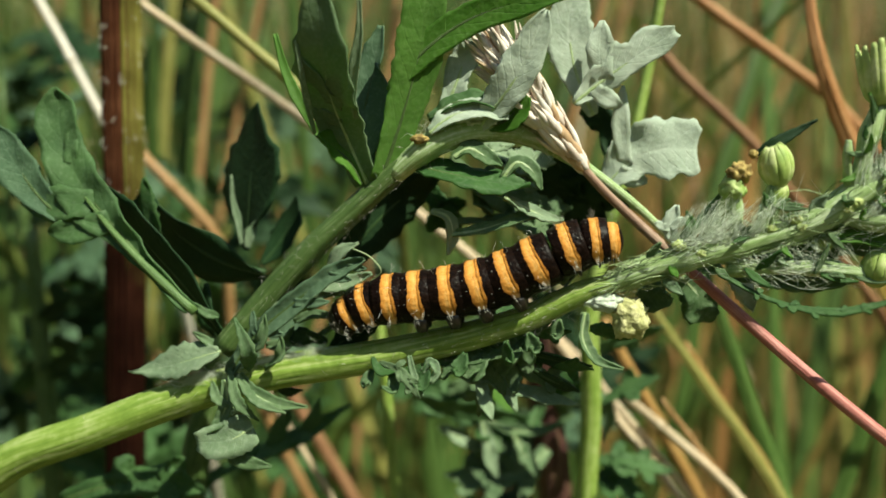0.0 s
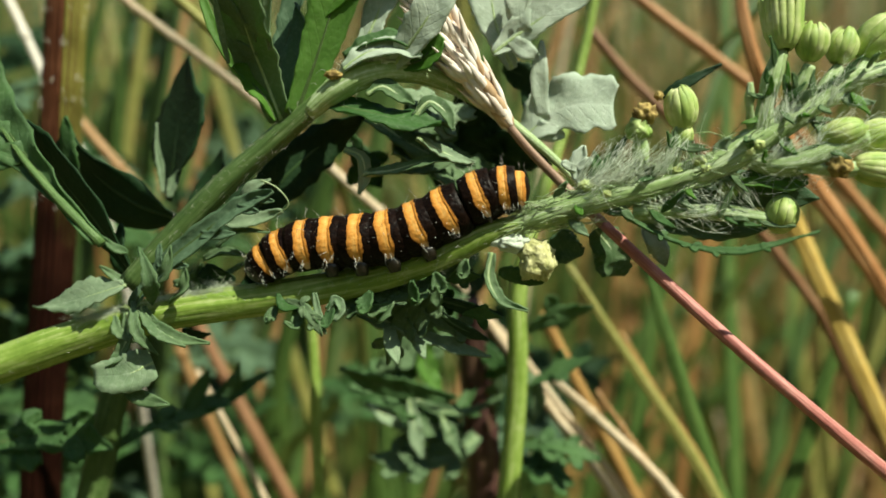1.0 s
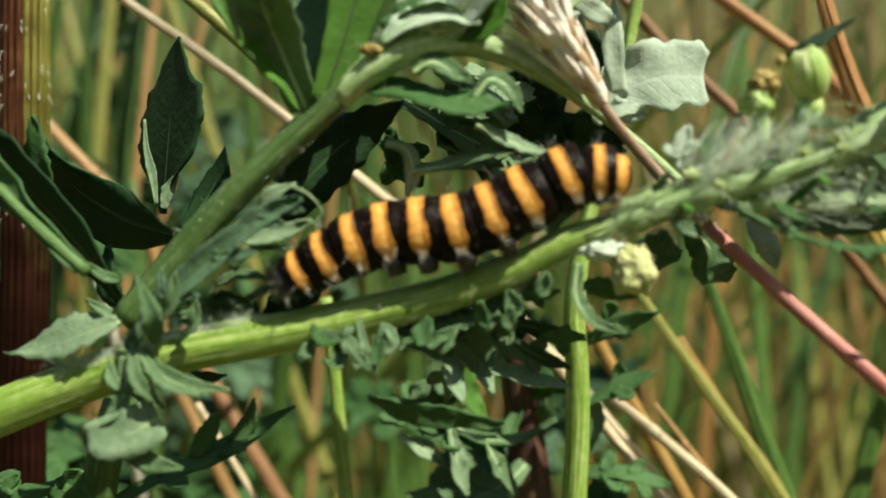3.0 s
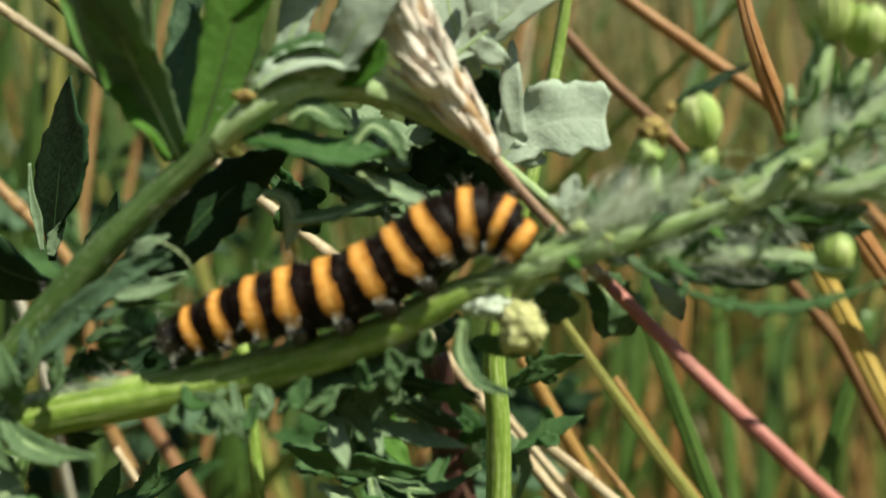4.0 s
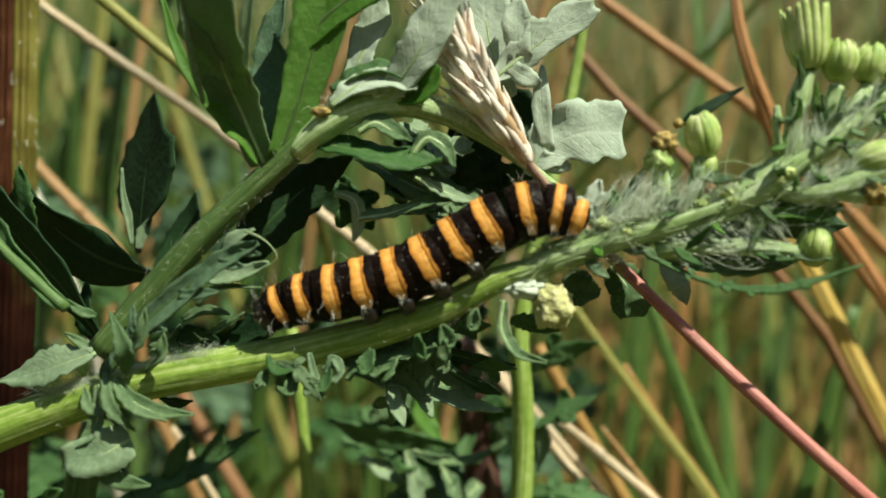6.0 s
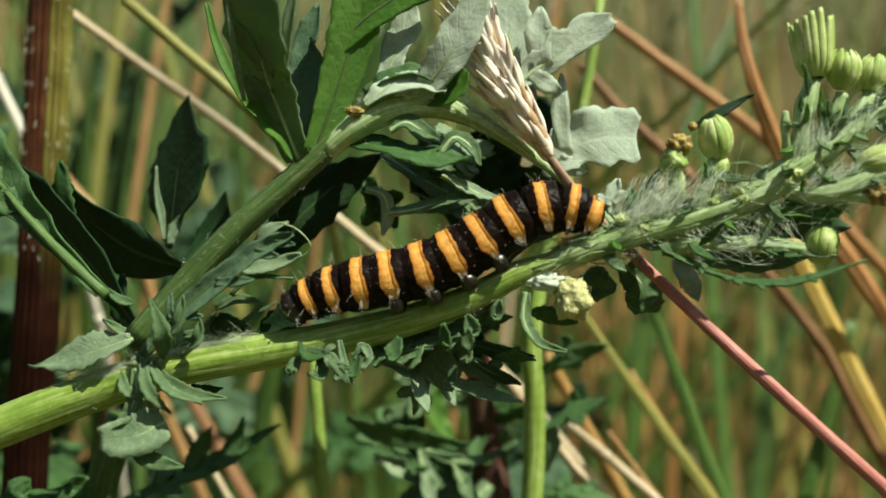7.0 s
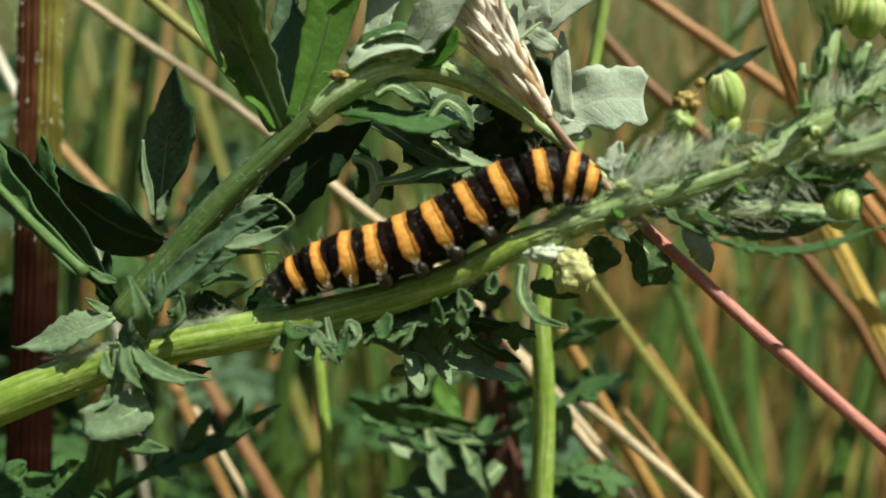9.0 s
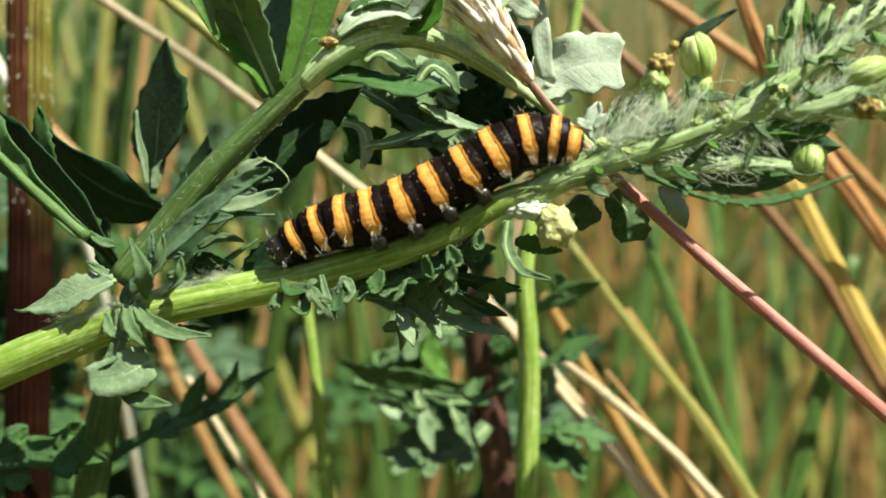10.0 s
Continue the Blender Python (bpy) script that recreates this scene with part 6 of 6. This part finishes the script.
# ---- the ragwort behind ----
back = thing("ragwort_plant", (8, 40, -BASE), "leafy ragwort with a dark purple stem in the shade behind", "plant")
bm = bmesh.new()
tube(bm, spline([(6.6, 38, -9.2), (7.9, 39, -17.0), (9.1, 40, -26.5), (10.3, 41, -34.8), (10, 42, -120), (8, 40, -450)], 30), [1.6, 2.2, 2.4, 2.5, 2.6, 2.8], 14, 7, 0.05)
part("stem", bm, STEM_PURPLE, back, "dark purple stem")
for k, (line, h, mat, lobes, up) in enumerate((
        ([(9, 38, -25.3), (3.5, 36, -24.4), (-3.2, 35, -22), (-10.4, 35, -19.4)], 2.2, LEAF, 3, UPWARD),
        ([(8.1, 38, -21.5), (5, 35, -25), (1.2, 34, -24.4), (-2.2, 34, -21.8)], 1.8, LEAF, 2, UPWARD),
        ([(7.3, 38, -16.1), (2.7, 36, -15), (-1.8, 35, -16.3), (-3.7, 35, -20.9)], 1.9, LEAF_GREY, 3, FACE),
        ([(8.2, 39, -20.1), (11, 36, -18.8), (9.5, 36, -15)], 1.4, LEAF, 1, FACE),
        ([(9.8, 39, -27.8), (5.7, 36, -30.8), (-0.3, 35, -32), (-6.3, 35, -31.3)], 2.2, LEAF_GREY, 3, UPWARD),
        ([(9.8, 39, -29.4), (4.4, 41, -29.9), (-1.9, 42, -28.6)], 2.4, LEAF_GREY, 3, UPWARD),
        ([(14.7, 33, -20.5), (18.5, 32, -18.1), (23.1, 31, -15.8)], 1.4, LEAF, 1, UPWARD),
        ([(13.9, 32, -13), (17.7, 31, -10.7), (23, 30, -8.8)], 1.5, LEAF, 1, AWAY),
        ([(14.5, 34, -28.8), (18.7, 33, -28.2), (25.4, 33, -30)], 1.5, LEAF, 2, UPWARD),
        ([(13.2, 35, -31.3), (16.8, 34, -31.7), (21.9, 34, -34)], 1.9, LEAF, 2, UPWARD),
        ([(14.4, 33, -17.6), (16.6, 33, -21.9), (15.8, 33, -25.6)], 1.0, LEAF_GREY, 0, FACE),
        ([(6.6, 38, -9.2), (1.2, 38, -11.4), (-5, 38, -12.2)], 2.0, LEAF_GREY, 3, UPWARD),
        ([(9.5, 40, -27.3), (11.2, 38, -23), (11.5, 37, -18.3)], 1.0, LEAF_GREY, 1, FACE),
        ([(6.6, 38, -12.2), (6.7, 40, -7), (4.4, 41, -2.3)], 2.0, LEAF_SHADED, 2, AWAY))):
    leaf(green if k in (6, 7, 8, 9, 10) else back, line, h, mat, lobes=lobes, reach=1.7, seed=100 + k, normal=up)
lobed(back, [(-1.7, 33, -21.8), (3, 32.7, -24), (7.4, 32.3, -24), (11.7, 32, -21.6)], [(0, 0.3, 0.3), (0.3, 0.9, 0.8), (0.6, 0.9, 0.7), (1, 0.2, 0.2)], LEAF_GREY, (0.1, -0.6, 0.8), 0.2, 0.3, 0.2, 110)
lobed(back, [(-6.9, 33, -23.7), (-4, 33, -25.2), (-1.4, 33, -27.2)], [(0, 0.4, 0.4), (0.5, 1.3, 1.2), (1, 0.3, 0.3)], LEAF_FELT, (0.3, -0.7, 0.6), 0.2, 0.3, 0.2, 111)
lobed(back, [(-0.9, 32, -22.6), (-0.1, 32, -26), (1.2, 32, -30.5)], [(0, 0.4, 0.4), (0.4, 1.2, 0.9), (0.7, 0.9, 1.4), (1, 0.2, 0.2)], LEAF_FELT, (0.3, -0.7, 0.6), 0.2, 0.3, 0.2, 112)
lobed(back, [(3.4, 32, -24.3), (4.8, 32, -27.1), (6.9, 32, -30.5)], [(0, 0.5, 0.5), (0.5, 1.5, 1.3), (1, 0.3, 0.3)], LEAF_GREY, (0.4, -0.7, 0.6), 0.2, 0.3, 0.2, 113)
lobed(back, [(1.2, 34, -14.7), (1.2, 34, -18.4), (3.4, 34, -22.1)], [(0, 0.5, 0.5), (0.5, 1.9, 1.7), (1, 0.3, 0.3)], LEAF_LIT, (0.3, -0.7, 0.6), 0.2, 0.3, 0.2, 114)
lobed(back, [(-10.3, 31, -18.5), (-6.1, 31.3, -20.2), (-1, 31.7, -21.3), (5.5, 32, -22.1)], [(0, 0.1, 0.1), (0.3, 1.3, 1.4), (0.6, 1.9, 1.5), (1, 0.4, 0.4)], LEAF, (-0.2, -0.8, -0.3), 0.1, 0.3, 0.2, 115)
shade = thing("ragwort_plant", (-80, 66, -BASE), "leafy ragwort standing in the shade behind the dead stem", "plant")
bm = bmesh.new()
tube(bm, spline([(-78, 60, 1.9), (-77.1, 60, -18.4), (-76.2, 60, -40.6), (-80, 64, -200), (-80, 66, -450)], 24), [1.2, 1.6, 2.0, 2.4, 2.6], 12, 6, 0.05)
part("stem", bm, STEM_SHADED, shade)
for k, (line, h, up) in enumerate((([(-77.1, 60, -23.9), (-64.9, 56, -19.6), (-53.3, 54, -22)], 4.2, AWAY), ([(-76.6, 60, -35), (-64.9, 56, -31.3), (-52.4, 54, -31.7)], 4.6, UPWARD), ([(-77.1, 60, -14.7), (-68.1, 57, -10.7), (-58.1, 55, -13.2)], 3.6, AWAY), ([(-76.2, 60, -38.7), (-62.2, 56, -39.3), (-46.2, 54, -36.9)], 4.0, FACE))):
    leaf(shade, line, h, LEAF_SHADED if k % 2 == 0 else LEAF, lobes=3, reach=1.6, seed=130 + k, normal=up)



def weed(x, y, top, count, seed, words):
    """A leafy young plant: one stem with lobed leaves all round it."""
    rng = random.Random(seed)
    w = thing("weed_plant", (x, y, -BASE), words, "plant", "leafy weeds behind")
    line = spline([(x + rng.uniform(-8, 8), y, top), (x + rng.uniform(-5, 5), y, top - 80), (x, y, -BASE)], 20)
    bm = bmesh.new()
    tube(bm, line, [0.6, 1.6, 2.4], 9, 5, 0.06)
    part("stem", bm, STEM_SHADED, w)
    for k in range(count):
        p = Vector((x, y, top - 3 - k * 5.5 + rng.uniform(-6, 6)))
        a = k * 2.4 + rng.uniform(-1, 1)
        ln = rng.uniform(12, 34)
        d = Vector((math.cos(a), math.sin(a) * 0.8, rng.uniform(0.0, 1.1)))
        leaf(w, [p, p + d * ln * 0.5, p + d * ln + Vector((0, 0, -ln * 0.25))], rng.uniform(2.6, 4.2), (LEAF_SHADED, LEAF, LEAF_DIMMED)[k % 3], lobes=3, reach=1.6, seed=seed * 50 + k, normal=(rng.uniform(-0.6, 0.6), -0.6, rng.uniform(-0.2, 0.9)))


# weeds on the left added partly to darken the grass behind
weed(-58, 100, 10, 16, 3, "leafy green weed among grass behind the dead stem")
weed(-92, 85, 30, 18, 4, "leafy green weed among grass behind the dead stem")
weed(-120, 130, 50, 22, 8, "leafy green weed among grass behind the dead stem")
weed(-40, 160, 25, 14, 9, "leafy green weed in the shade behind the ragwort")
weed(-78, 160, 62, 26, 10, "leafy green weed in the shade behind the ragwort")
weed(8, 85, -22, 12, 6, "leafy green weed low behind the ragwort")


# ---- what moves ----
def motions():
    rows = [[] for _ in body]
    foot = Vector(tuple(caterpillar["base"]))
    for t, line in BODY:
        pts = spline(line, 120)
        for i, f in enumerate(RINGS):
            k = round(f * 120)
            c = Vector(pts[k])
            d = (Vector(pts[min(120, k + 8)]) - Vector(pts[max(0, k - 8)])).normalized()
            side = Vector((0, 0, 1)).cross(d).normalized()
            m = Matrix((d, side, d.cross(side))).transposed().to_4x4()
            rows[i].append((t, Matrix.Translation((c - foot) * 0.001) @ m))
    for ob, r in zip(body, rows):
        walk(ob, r)
    at = W(tuple(seed_grass["base"]))
    neck = W((15.8, 5, 5.9))
    walk(seed_grass, [(t, Matrix.Translation(neck) @ pose(0, 0, 0, 0, -turn) @ Matrix.Translation(at - neck + Vector((dx, 0, dz)) * 0.001)) for t, dx, dz, turn in
                      ((0, -1.9, 1.0, 4.5), (0.5, -1.3, 0.0, 5), (1.0, -0.9, -0.2, 4.2), (1.5, -0.7, 0.0, 3), (2.0, -0.5, 0.1, 0.8), (3.5, 0, -0.7, 0), (4.0, 0, -1.0, 0), (5.5, 0, -1.0, 0), (7.0, 0, -0.2, 0), (7.5, 0, 0, 0), (10, 0, 0, 0))])


motions()
